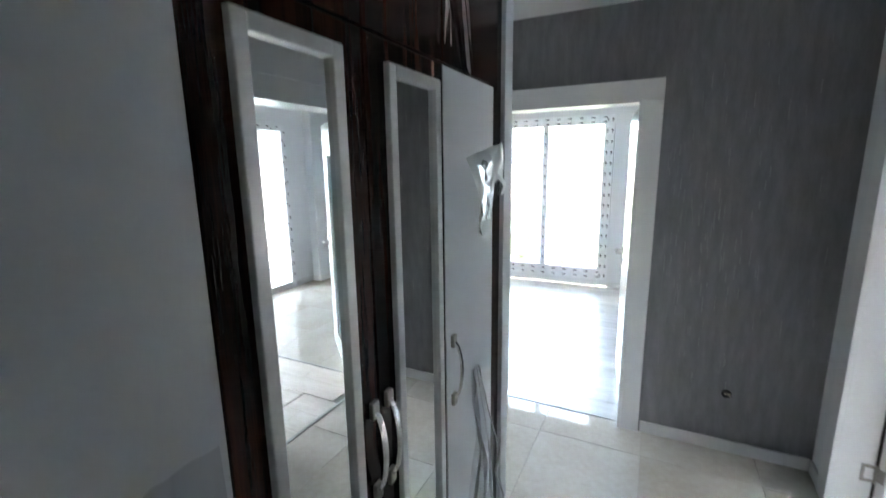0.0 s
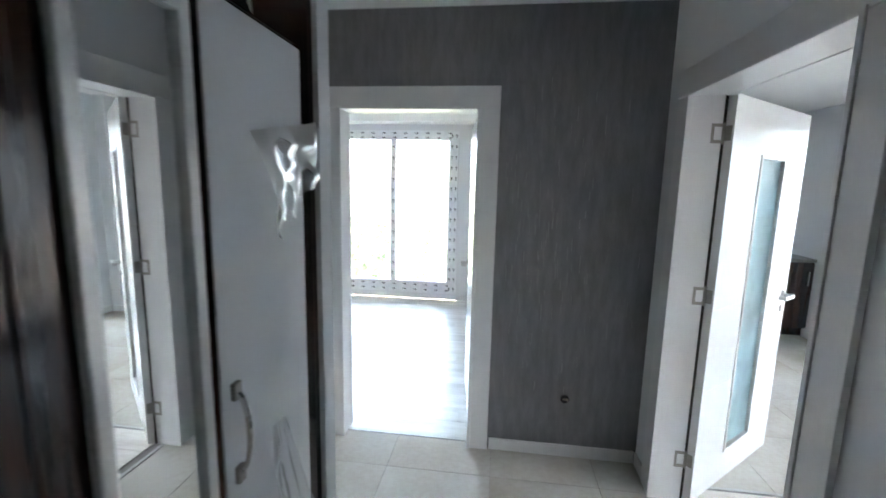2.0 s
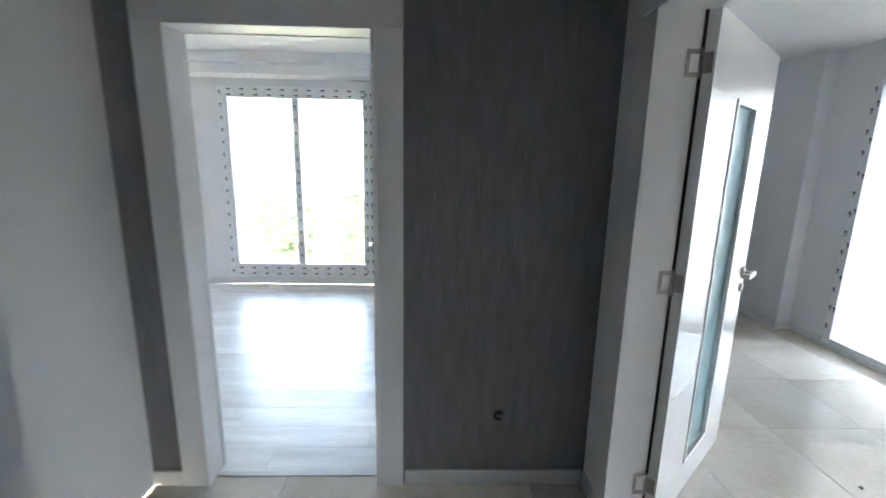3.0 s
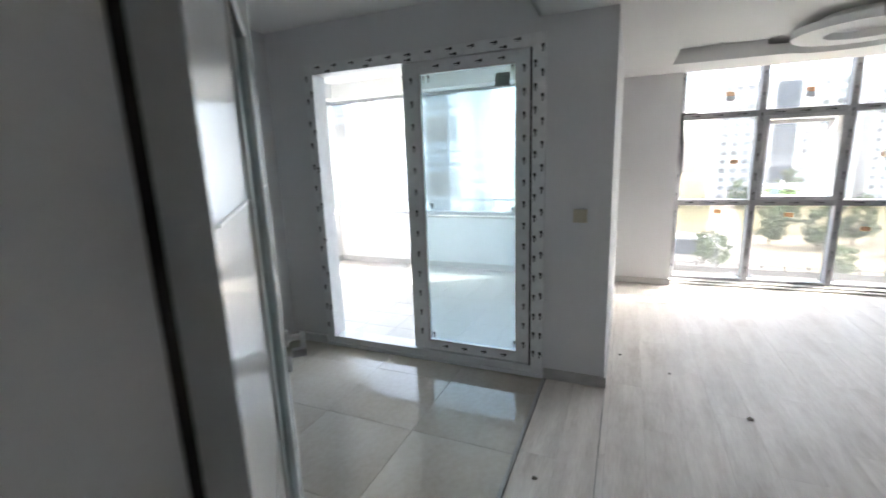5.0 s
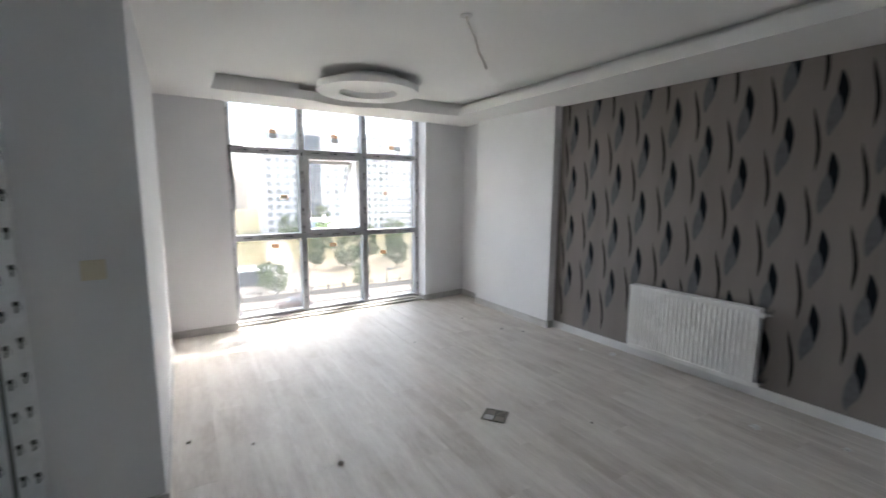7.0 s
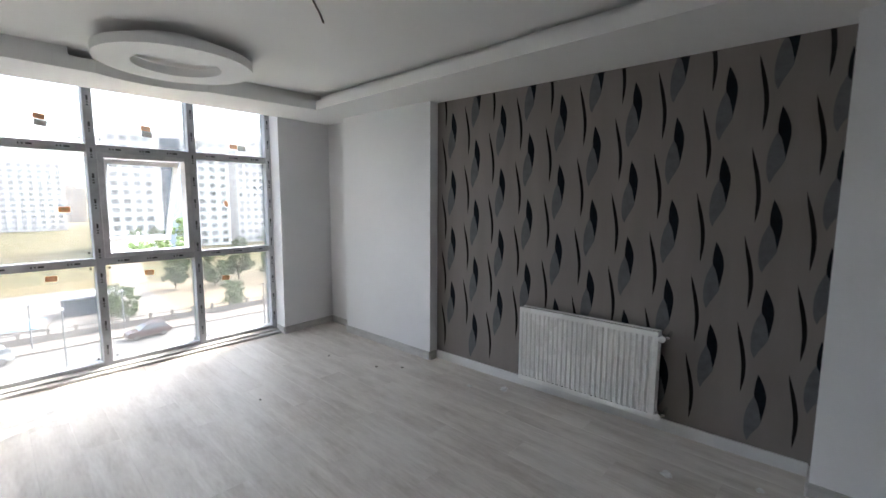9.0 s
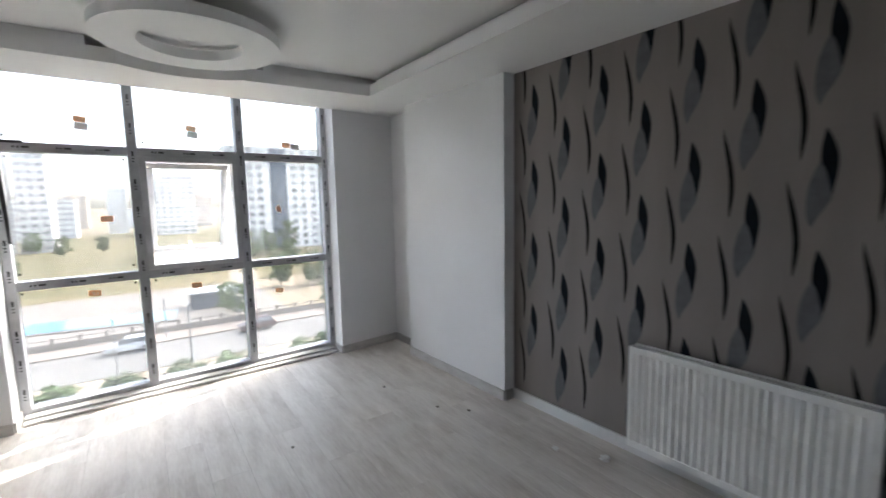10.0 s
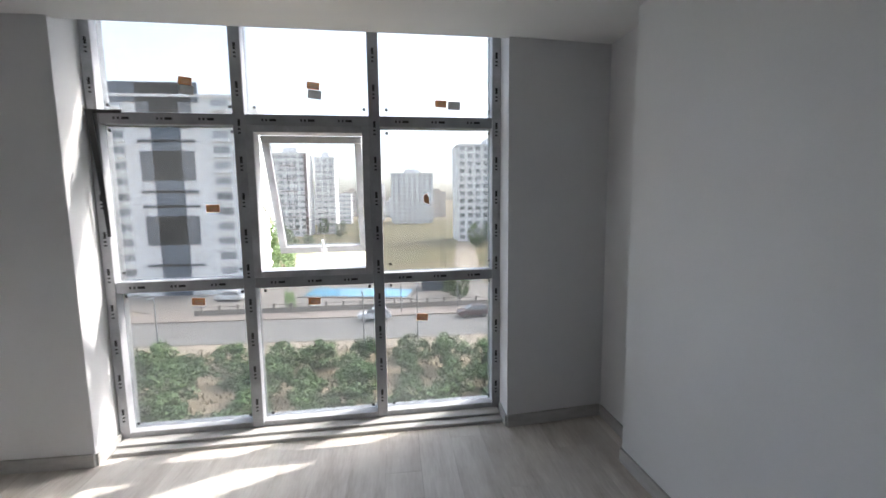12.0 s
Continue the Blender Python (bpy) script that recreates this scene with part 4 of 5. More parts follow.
o = part("scuff", bm, SCUFF, WALL_SLATE, "pale vertical scratches")
tagged(o, kind="stuff")

# ---- wallpaper, radiator ----
wp = thing("wallpaper", "brown wallpaper with dark wavy leaf motifs", "wallpaper")
wp.matrix_world = SKEW @ Matrix.Translation((0, PAPER_Y, 0))
part("sheet", boxes(((1.05, 0.0005, 0.05), (3.784, 0.003, H_SOFF))), PAPER, wp)


def motif(bm, shape, cx, cz):
    pts = [(cx + u, cz + v) for u, v in shape]
    pts = [(min(max(x, 1.052), 3.782), min(max(z, 0.06), H_SOFF - 0.002)) for x, z in pts]
    clean = [p for i, p in enumerate(pts) if (p[0] - pts[i - 1][0]) ** 2 + (p[1] - pts[i - 1][1]) ** 2 > 1e-7]
    if len(clean) > 3 and max(p[1] for p in clean) - min(p[1] for p in clean) > 0.02 and max(p[0] for p in clean) - min(p[0] for p in clean) > 0.012:
        bm.faces.new([bm.verts.new((x, 0.0042, z)) for x, z in clean])


def outline(pts, cx, cy):
    """A motif drawn in millimetre-like units, turned into metres about its centre."""
    return [(-(x + 0.057 * (y - cy) - cx) * 0.0012, -(y - cy) * 0.00138) for x, y in pts]


def smooth_line(pts, n=4):
    """A closed curve through the given points (Catmull-Rom), with tips kept sharp where a point is doubled."""
    out = []
    m = len(pts)
    for i in range(m):
        p0, p1, p2, p3 = (Vector(pts[(i + k) % m]) for k in (-1, 0, 1, 2))
        if (p1 - p2).length < 1e-6:
            continue
        for k in range(n):
            t = k / n
            q = 0.5 * (2 * p1 + (p2 - p0) * t + (2 * p0 - 5 * p1 + 4 * p2 - p3) * t * t + (3 * p1 - p0 - 3 * p2 + p3) * t ** 3)
            out.append((q.x, q.y))
    return out


dark = outline(smooth_line([(780, 170), (780, 170), (797, 202), (810, 240), (813, 275), (806, 322), (795, 370), (795, 370), (788, 330), (778, 292), (766, 266), (769, 220)]), 790, 270)
pale = outline(smooth_line([(768, 262), (768, 262), (780, 295), (789, 330), (796, 372), (778, 406), (757, 436), (740, 468), (740, 468), (727, 430), (728, 370), (743, 312)]), 790, 270)
line = [(-u, v) for u, v in smooth_line([(0, 0), (0, 0), (0.013, -0.045), (0.031, -0.105), (0.047, -0.175), (0.057, -0.245), (0.058, -0.305), (0.053, -0.360), (0.041, -0.425),
                                        (0.041, -0.425), (0.038, -0.360), (0.038, -0.300), (0.034, -0.240), (0.024, -0.170), (0.012, -0.105), (0.004, -0.050)])]
bms = [bmesh.new() for _ in range(3)]
for i in range(-1, 11):
    cx = 1.31 + 0.2544 * (i - 1)
    for k in range(-2, 4):
        cz = 1.369 + 0.498 * k + (0.25 if i % 2 == 0 else 0)
        motif(bms[1], pale, cx - 0.012, cz)
        motif(bms[0], dark, cx - 0.012, cz)
        motif(bms[2], line, cx + 0.126, cz + (0.431 if i % 2 else -0.069))
for bmx, mt, nm in ((bms[1], PAPERBLUE, "pale_motif"), (bms[0], PAPERDARK, "dark_motif"), (bms[2], PAPERLINE, "line_motif")):
    if nm == "dark_motif":
        for v in bmx.verts:
            v.co.y = 0.0048
    o = part(nm, bmx, mt, wp)
    tagged(o, kind="stuff")

rad = thing("radiator", "white ribbed steel panel radiator under the wallpaper", "radiator")
rad.matrix_world = SKEW @ Matrix.Translation((2.325, PAPER_Y, 0))
RX0, RX1, RZ0, RZ1, RF = -0.495, 0.495, 0.100, 0.675, 0.115
bm = bmesh.new()
n = 26
xs = [RX0 + 0.02 + (RX1 - RX0 - 0.04) * i / (n * 4) for i in range(n * 4 + 1)]
front = [(RX0, RF - 0.004)] + [(x, RF - 0.008 * (0, 0.1, 1, 0.9)[i % 4]) for i, x in enumerate(xs)] + [(RX1, RF - 0.004)]
prism(bm, front + [(RX1, RF - 0.022), (RX0, RF - 0.022)], RZ0 + 0.035, RZ1 - 0.035)
bx(bm, (RX0, RF - 0.022, RZ1 - 0.035), (RX1, RF, RZ1))
bx(bm, (RX0, RF - 0.022, RZ0), (RX1, RF, RZ0 + 0.035))
part("front_panel", bm, RADWHITE, rad)
part("back_panel", boxes(((RX0, 0.035, RZ0), (RX1, 0.05, RZ1))), RADWHITE, rad)
for x in (RX0 - 0.003, RX1):
    part("side_cover", boxes(((x, 0.035, RZ0 + 0.01), (x + 0.003, RF - 0.002, RZ1 - 0.005))), RADWHITE, rad)
part("top_grille", boxes(*[((RX0 + 0.005 + k * 0.0243, 0.05, RZ1 - 0.012), (RX0 + 0.017 + k * 0.0243, RF - 0.022, RZ1 - 0.006)) for k in range(40)]), LABELGREY, rad, "grey top grille")
for z, tag in ((RZ1 - 0.035, "valve"), (RZ0 + 0.03, "valve")):
    bm = bmesh.new()
    cyl(bm, (RX0, 0.075, z), (RX0 - 0.05, 0.075, z), 0.012, 12)
    cyl(bm, (RX0 - 0.028, 0.062, z), (RX0 - 0.028, 0.12, z), 0.018, 14)
    cyl(bm, (RX0 - 0.05, 0.075, z), (RX0 - 0.05, 0.0, z + 0.02), 0.011, 12)
    part(tag, bm, CHROME, rad, "chrome radiator valve")
    bm = bmesh.new()
    cyl(bm, (RX0 - 0.028, 0.12, z), (RX0 - 0.028, 0.135, z), 0.02, 14)
    part("valve_cap", bm, RADWHITE, rad)

# ---- small things in the living room ----
sw = thing("light_switch", "cream plastic light switch on the wall", "light switch", at=(BW, -0.383, 1.155))
part("plate", boxes(((-0.012, -0.042, -0.042), (0, 0.042, 0.042)), bevel=0.004), CREAM, sw)
part("rocker", boxes(((-0.016, -0.028, -0.030), (-0.011, 0.028, 0.030)), bevel=0.003), CREAM, sw)

hk = thing("ceiling_wire", "bare lamp wire hanging from a ceiling hook", "wire", at=(2.68, -2.20, H_REC))
bm = bmesh.new()
cyl(bm, (0, 0, -0.006), (0, 0, 0.001), 0.035, 18)
part("rose", bm, SILVER, hk)
bm = bmesh.new()
pts = [Vector((0.006 * math.sin(k * 1.3) - 0.009 * k, -0.010 * k, -0.034 * k)) for k in range(10)]
for p, q in zip(pts, pts[1:]):
    cyl(bm, p, q, 0.004, 6)
part("wire", bm, GLUE, hk)

hatch = thing("floor_box", "open square floor socket box set in the laminate", "floor box", at=(2.59, -2.415, 0.001))
hatch.rotation_euler = (0, 0, radians(38))
hatch.scale = (0.74, 0.74, 1)
part("frame", boxes(((-0.105, -0.10, 0), (0.105, -0.09, 0.006)), ((-0.105, 0.09, 0), (0.105, 0.10, 0.006)), ((-0.105, -0.09, 0), (-0.095, 0.09, 0.006)), ((0.095, -0.09, 0), (0.105, 0.09, 0.006))), GLUE, hatch)
part("bottom", boxes(((-0.095, -0.09, 0), (0.095, 0.09, 0.001))), BLACK, hatch)
for x, y, mt in ((-0.048, 0.045, CONCRETE), (0.048, 0.045, LABELGREY), (0.048, -0.045, CONCRETE), (-0.048, -0.045, GLUE)):
    part("module", boxes(((x - 0.043, y - 0.040, 0.001), (x + 0.043, y + 0.040, 0.004)), bevel=0.001), mt, hatch)

CLUTTER = ((2.62, -1.37, 0.018, 1), (3.06, -0.985, 0.012, 2), (3.27, -0.66, 0.012, 1), (3.81, -3.75, 0.013, 1), (3.99, -3.60, 0.013, 2), (2.89, -4.01, 0.03, 4), (4.53, -3.45, 0.012, 1), (3.13, -3.87, 0.022, 3),
           (1.62, -3.75, 0.03, 3), (1.23, -3.95, 0.02, 3), (1.72, -0.30, 0.014, 1), (1.35, -0.05, 0.012, 2), (2.2, -2.9, 0.010, 1), (4.1, -2.6, 0.010, 2), (1.9, -1.9, 0.011, 1))
for k, (x, y, s, kind) in enumerate(CLUTTER):
    rnd = random.Random(k)
    e = thing("debris", "crumb of dark plaster on the floor" if kind < 3 else "scrap of pale packing on the floor", "debris", "crumbs on the floor", at=(x, y, 0.0))
    bm = bmesh.new()
    bmesh.ops.create_icosphere(bm, subdivisions=2, radius=s)
    for v in bm.verts:
        v.co *= rnd.uniform(0.65, 1.2)
        v.co.z = max(-0.3 * s, v.co.z * 0.5) + 0.3 * s
    part("crumb", bm, GLUE if kind < 3 else RADWHITE, e)
pot = thing("cable_bundle", "dark junction box with a loose white cable on the floor", "cable", at=(0.62, -3.90, 0.0))
bm = bmesh.new()
cyl(bm, (0, 0, 0), (0, 0, 0.05), 0.06, 16, 0.05)
part("box", bm, GLUE, pot)
bm = bmesh.new()
pts = [Vector((0.01 + 0.009 * k, -0.018 * k, 0.05 + 0.012 * k - 0.0011 * k * k)) for k in range(12)]
for p, q in zip(pts, pts[1:]):
    cyl(bm, p, q, 0.009, 8)
part("cable", bm, RADWHITE, pot)

# ---- kitchen ----
for k in range(3):
    x0, x1 = 2.585 - 0.6 * (k + 1), 2.585 - 0.6 * k
    e = thing("base_cabinet", "dark wood kitchen base cabinet under a grey worktop", "cabinet", "kitchen units", at=(x0, 2.69, 0))
    part("body", boxes(((0.002, 0.0, 0.10), (0.598, 0.60, 0.86))), WOOD, e)
    dr = part("door", boxes(((0.004, -0.018, 0.11), (0.596, 0.0, 0.855)), bevel=0.002), WOOD, e)
    bm = bmesh.new()
    cyl(bm, (0.54, -0.035, 0.60), (0.54, -0.035, 0.76), 0.006, 8)
    bx(bm, (0.535, -0.035, 0.61), (0.545, -0.018, 0.62))
    bx(bm, (0.535, -0.035, 0.74), (0.545, -0.018, 0.75))
    part("handle", bm, CHROME, dr)
    part("plinth", boxes(((0.002, 0.05, 0.0), (0.598, 0.07, 0.10))), WOOD, e)
wt = thing("worktop", "grey stone kitchen worktop", "worktop", at=(0.785, 2.66, 0.86))
part("slab", boxes(((0, 0, 0), (1.802, 0.638, 0.04)), bevel=0.004), GRANITE, wt)
bs = thing("backsplash", "beige relief mosaic backsplash above the worktop", "backsplash", at=(0.785, 3.298, 0.90))
part("bed", boxes(((0, -0.004, 0), (1.80, 0, 0.55))), GROUT, bs)
mtile = mesh_of("mosaic", boxes(((0, -0.010, 0), (0.095, -0.004, 0.045)), bevel=0.002), SPLASH)
for r in range(11):
    for c in range(18):
        o = new("mosaic", mtile)
        o.parent = bs
        o.location = (0.003 + c * 0.1, 0, 0.003 + r * 0.05)


# ---- outdoors ----
G = -15.0
bm = bmesh.new()
bmesh.ops.create_circle(bm, cap_ends=True, segments=64, radius=4500, matrix=Matrix.Translation((0, 0, G)))
setting("ground", bm, SOIL, "dry sandy ground that runs to the horizon")


def strip(name, pts, z, mat, label):
    bm = bmesh.new()
    prism(bm, pts, G + z - 0.12, G + z)
    return setting(name, bm, mat, label)


strip("road", [(53.0, -400), (53.0, 0), (55.5, 60), (60, 400), (70, 400), (65.0, 60), (62.5, 0), (62.5, -400)], 0.05, ASPHALT, "dusty grey asphalt road")
strip("verge", [(49.5, -400), (49.5, 0), (52, 60), (56, 400), (59.9, 400), (55.4, 60), (52.9, 0), (52.9, -400)], 0.02, DUST, "pale dusty road verge")
strip("pavement", [(62.7, -400), (62.7, 0), (65.2, 60), (70.2, 400), (76, 400), (70.5, 60), (67, 0), (67, -400)], 0.16, PAVE, "pale pink paving beside the road")
strip("plaza", [(67.2, -20), (67.2, 30), (86, 60), (100, 60), (100, -20)], 0.10, CONCRETE, "pale paved courtyard round the pool")
strip("lawn", [(70.5, 12.6), (81, 15.4), (81, 17), (70.5, 14.2)], 0.22, GRASS, "strip of green lawn by the pool")
strip("field", [(102, -140), (102, 70), (330, 130), (330, -200)], 0.04, DRYGRASS, "dry brown grass field")
strip("dirt_track", [(100, -22), (100, -16), (330, -52), (330, -60)], 0.09, DUST, "pale dirt track over the field")
pool = thing("swimming_pool", "long blue swimming pool with a pale coping", "pool", at=(78.0, 3.6, G + 0.10))
part("coping", boxes(((-3.6, -9.6, 0), (3.6, 9.6, 0.20))), CONCRETE, pool)
part("water", boxes(((-2.9, -8.9, 0.1), (2.9, 8.9, 0.26))), POOL, pool, "blue pool water")
pool.rotation_euler = (0, 0, radians(-12))
shed = thing("pool_shed", "low grey pool building", "shed", at=(80.5, -10.5, G + 0.1))
part("wall", boxes(((-2, -3, 0), (2, 3, 2.4))), TOWERGREY, shed)
part("roof", boxes(((-2.3, -3.3, 2.4), (2.3, 3.3, 2.65))), TOWERWHITE, shed)

fence = thing("garden_wall", "low pale concrete wall with posts along the pavement", "wall", at=(66.9, 0, G + 0.15))
part("base", boxes(((-0.12, -90, 0), (0.12, 26, 0.75))), CONCRETE, fence)
part("rail", boxes(((-0.04, -90, 1.15), (0.04, 26, 1.22))), CONCRETE, fence)
pm = mesh_of("post", boxes(((-0.16, -0.16, 0), (0.16, 0.16, 1.35)), ((-0.2, -0.2, 1.35), (0.2, 0.2, 1.42))), CONCRETE)
for k in range(47):
    o = new("post", pm)
    o.parent = fence
    o.location = (0, -90 + k * 2.5, 0)


def lamp_post(x, y, h):
    e = thing("street_lamp", "thin grey steel street lamp", "street lamp", "street lamps", at=(x, y, G + 0.1))
    bm = bmesh.new()
    cyl(bm, (0, 0, 0), (0, 0, h), 0.10, 10, 0.06)
    part("pole", bm, ALU, e)
    part("head", boxes(((-1.3, -0.12, h - 0.05), (0.05, 0.12, h + 0.1)), bevel=0.03), ALU, e)


for x, y, h in ((52.3, 23.5, 6), (52.0, 1.0, 6.0), (51.8, -5.2, 6.5), (66, -12, 5), (66.2, -34, 6), (53, -24, 6), (64.5, -3.5, 5)):
    lamp_post(x, y, h)


def car(name, label, paint, x, y, turn):
    e = thing(name, label, "car", at=(x, y, G + 0.06))
    bm = bmesh.new()
    prism(bm, [(-2.2, 0.35), (2.2, 0.35), (2.25, 0.75), (2.1, 0.95), (1.1, 1.05), (-1.9, 1.1), (-2.25, 0.95)], -0.88, 0.88, "y")
    soft(bm, 0.05)
    body = part("body", bm, paint, e)
    bm = bmesh.new()
    prism(bm, [(1.1, 1.03), (0.35, 1.58), (-1.5, 1.62), (-2.1, 1.08)], -0.74, 0.74, "y")
    part("cabin", bm, WINHAZED, body, "hazed grey car glass")
    bm = bmesh.new()
    prism(bm, [(0.4, 1.56), (0.3, 1.64), (-1.5, 1.68), (-1.6, 1.60)], -0.72, 0.72, "y")
    part("roof", bm, paint, body)
    for wx in (-1.35, 1.38):
        for wy in (-0.80, 0.80):
            bm = bmesh.new()
            cyl(bm, (wx, wy - 0.11, 0.33), (wx, wy + 0.11, 0.33), 0.33, 18)
            w = part("wheel", bm, BLACK, e)
            bm = bmesh.new()
            cyl(bm, (wx, wy - 0.12, 0.33), (wx, wy + 0.12, 0.33), 0.19, 14)
            part("rim", bm, STEEL, w)
    for wy in (-0.6, 0.6):
        part("headlight", boxes(((2.18, wy - 0.18, 0.70), (2.27, wy + 0.18, 0.86))), CHROME, e)
    e.rotation_euler = (0, 0, radians(turn))


car("parked_car", "white estate car parked in front of the tower", CARWHITE, 76.5, 24.6, 80)
car("parked_car", "silver-white estate car standing on the road", CARWHITE, 61.2, 0.2, 90)
car("parked_car", "dark red saloon car on the road", CARDARK, 61.0, -13.4, 95)


# trees
def leafy(name, seed, mat, crown_r, crown_h, trunk_h, clumps, leaves, size):
    """One tree: tapered trunk, limbs, and a crown of many small leaves in uneven clumps."""
    rnd = random.Random(seed)
    bm = bmesh.new()
    cyl(bm, (0, 0, -0.1), (0, 0, trunk_h), 0.14, 8, 0.09)
    for k in range(6):
        a = k * 1.05 + rnd.uniform(-0.3, 0.3)
        tip = (crown_r * 0.6 * math.cos(a), crown_r * 0.6 * math.sin(a), trunk_h + crown_h * rnd.uniform(0.25, 0.7))
        cyl(bm, (0, 0, trunk_h * 0.8), tip, 0.06, 6, 0.02)
    trunk = mesh_of("trunk", bm, BARK)
    verts, faces = [], []
    centres = []
    for k in range(clumps):
        a, u, h = rnd.uniform(0, 6.28), rnd.random() ** 0.5, rnd.random()
        r = crown_r * u * math.sin(math.pi * (0.18 + 0.72 * h)) ** 0.7
        centres.append((r * math.cos(a), r * math.sin(a), trunk_h * 0.6 + crown_h * h, rnd.uniform(0.25, 0.5) * crown_r * 0.75))
    for k in range(leaves):
        cx, cy, cz, cr = rnd.choice(centres)
        d = Vector((rnd.gauss(0, 1), rnd.gauss(0, 1), rnd.gauss(0, 1))).normalized() * cr * rnd.uniform(0.55, 1.05)
        p = Vector((cx, cy, cz)) + d
        t = Vector((rnd.gauss(0, 1), rnd.gauss(0, 1), rnd.gauss(0, 0.6))).normalized()
        s = t.cross(d + Vector((0.01, 0.02, 0.03))).normalized()
        w = size * rnd.uniform(0.7, 1.3)
        b = len(verts)
        verts += [p - t * w, p + s * w * 0.5, p + t * w, p - s * w * 0.5]
        faces.append((b, b + 1, b + 2, b + 3))
    me = bpy.data.meshes.new("crown")
    me.from_pydata([tuple(v) for v in verts], [], faces)
    me.materials.append(mat)
    return name, trunk, me


KINDS = [leafy("citrus_tree", 3 + k, LEAF, 1.9, 2.6, 0.8, 26, 2200, 0.17) for k in range(3)]
TALL = [leafy("poplar_tree", 13 + k, LEAFPALE, 2.6, 6.5, 2.5, 34, 2600, 0.24) for k in range(2)]


def plant(kind, x, y, s, label, group):
    name, trunk, crown = kind
    e = thing(name, label, "tree", group, at=(x, y, G))
    for nm, me in (("trunk", trunk), ("crown", crown)):
        o = new(nm, me)
        o.parent = e
    e.scale = (s, s, s * random.uniform(0.72, 0.98))
    e.rotation_euler = (0, 0, random.uniform(0, 6.28))


rnd = random.Random(5)
for i in range(9):
    for j in range(22):
        x, y = 19.5 + i * 3.7 + rnd.uniform(-0.9, 0.9), -42 + j * 3.9 + rnd.uniform(-1.0, 1.0)
        if x > 46.5 or rnd.random() < 0.15:
            continue
        plant(KINDS[(i + j) % 3], x, y, rnd.uniform(0.75, 1.15), "bushy green citrus tree in the dry orchard", "orchard trees")
for x, y, s in ((70, -13, 0.62), (74, -12, 0.7), (118, 33, 2.0), (124, 37, 2.1), (121, 41, 2.0), (128, 45, 2.2), (112, 30, 1.8), (110, 24, 1.4), (116, 27, 1.7), (94, 20, 0.9), (90, -24, 0.9), (88, -30, 1.0), (92, -36, 1.1), (96, -45, 1.2), (105, -30, 1.0),
                (84, -40, 1.0), (90, -52, 1.1), (100, -60, 1.2), (150, -36, 1.2), (146, -30, 1.1), (155, -44, 1.3), (68, -26, 0.7), (69, -40, 0.8), (190, 20, 1.0), (200, 10, 0.9), (210, 30, 1.1), (140, 24, 0.9), (135, 52, 1.3), (140, 60, 1.4)):
    plant(TALL[int(x) % 2], x, y, s, "pale green young tree beyond the road", "trees beyond the road")

# grass tufts and dry brush on the orchard floor
verts, faces = [], []
for k in range(9000):
    x, y = rnd.uniform(18, 52), rnd.uniform(-44, 46)
    h = rnd.uniform(0.15, 0.5)
    a = rnd.uniform(0, 6.28)
    b = len(verts)
    verts += [(x - 0.09 * math.cos(a), y - 0.09 * math.sin(a), G), (x + 0.09 * math.cos(a), y + 0.09 * math.sin(a), G), (x + rnd.uniform(-0.15, 0.15), y + rnd.uniform(-0.15, 0.15), G + h)]
    faces.append((b, b + 1, b + 2))
me = bpy.data.meshes.new("dry_brush")
me.from_pydata(verts, [], faces)
me.materials.append(DRYGRASS)
tagged(new("dry_brush", me), "dry brush and weeds under the trees", "brush", "", "stuff")


# towers: the face looks towards -x
WINMESH = {}


def tower(label, x, y0, y1, depth, height, floors, columns, wall_mat, win_w=1.5, win_h=1.3, dark=(), name="apartment_tower", rail=False, side=()):
    """A block of flats: wall, roof, cornice, dark bands, and windows storey by storey."""
    e = thing(name, label, "building", "far buildings", at=(x, (y0 + y1) / 2, G))
    w = (y1 - y0) / 2
    part("wall", boxes(((0, -w, 0), (depth, w, height))), wall_mat, e)
    roof = part("roof", boxes(((-0.25, -w - 0.25, height), (depth + 0.25, w + 0.25, height + 0.5))), wall_mat, e)
    part("lift_house", boxes(((depth * 0.3, -w * 0.4, height + 0.5), (depth * 0.8, w * 0.35, height + 3.2))), wall_mat, roof)
    for a, b, c, d, mt in dark:
        part("dark_band", boxes(((-0.22, a, c), (0.02, b, d))), mt, e)
    key = (win_w, win_h, rail)
    if key not in WINMESH:
        pairs = [((-0.06, -win_w / 2, 0), (0.05, win_w / 2, win_h))]
        WINMESH[key] = (mesh_of("window", boxes(*pairs), WINHAZED),
                        mesh_of("sill", boxes(((-0.55 if rail else -0.16, -win_w / 2 - 0.1, -0.35 if rail else -0.12), (0.02, win_w / 2 + 0.1, 0.25 if rail else 0.0))), TOWERWHITE))
    win, sill = WINMESH[key]
    step = height / floors
    for f in range(floors):
        for c in columns:
            o = new("window", win)
            o.parent = e
            o.location = (0, c, f * step + step * 0.32)
            s = new("sill", sill)
            s.parent = o
        for c in side:
            o = new("window", win)
            o.parent = e
            o.location = (c, -w, f * step + step * 0.32)
            o.rotation_euler = (0, 0, math.pi / 2)
            s = new("sill", sill)
            s.parent = o
    return e


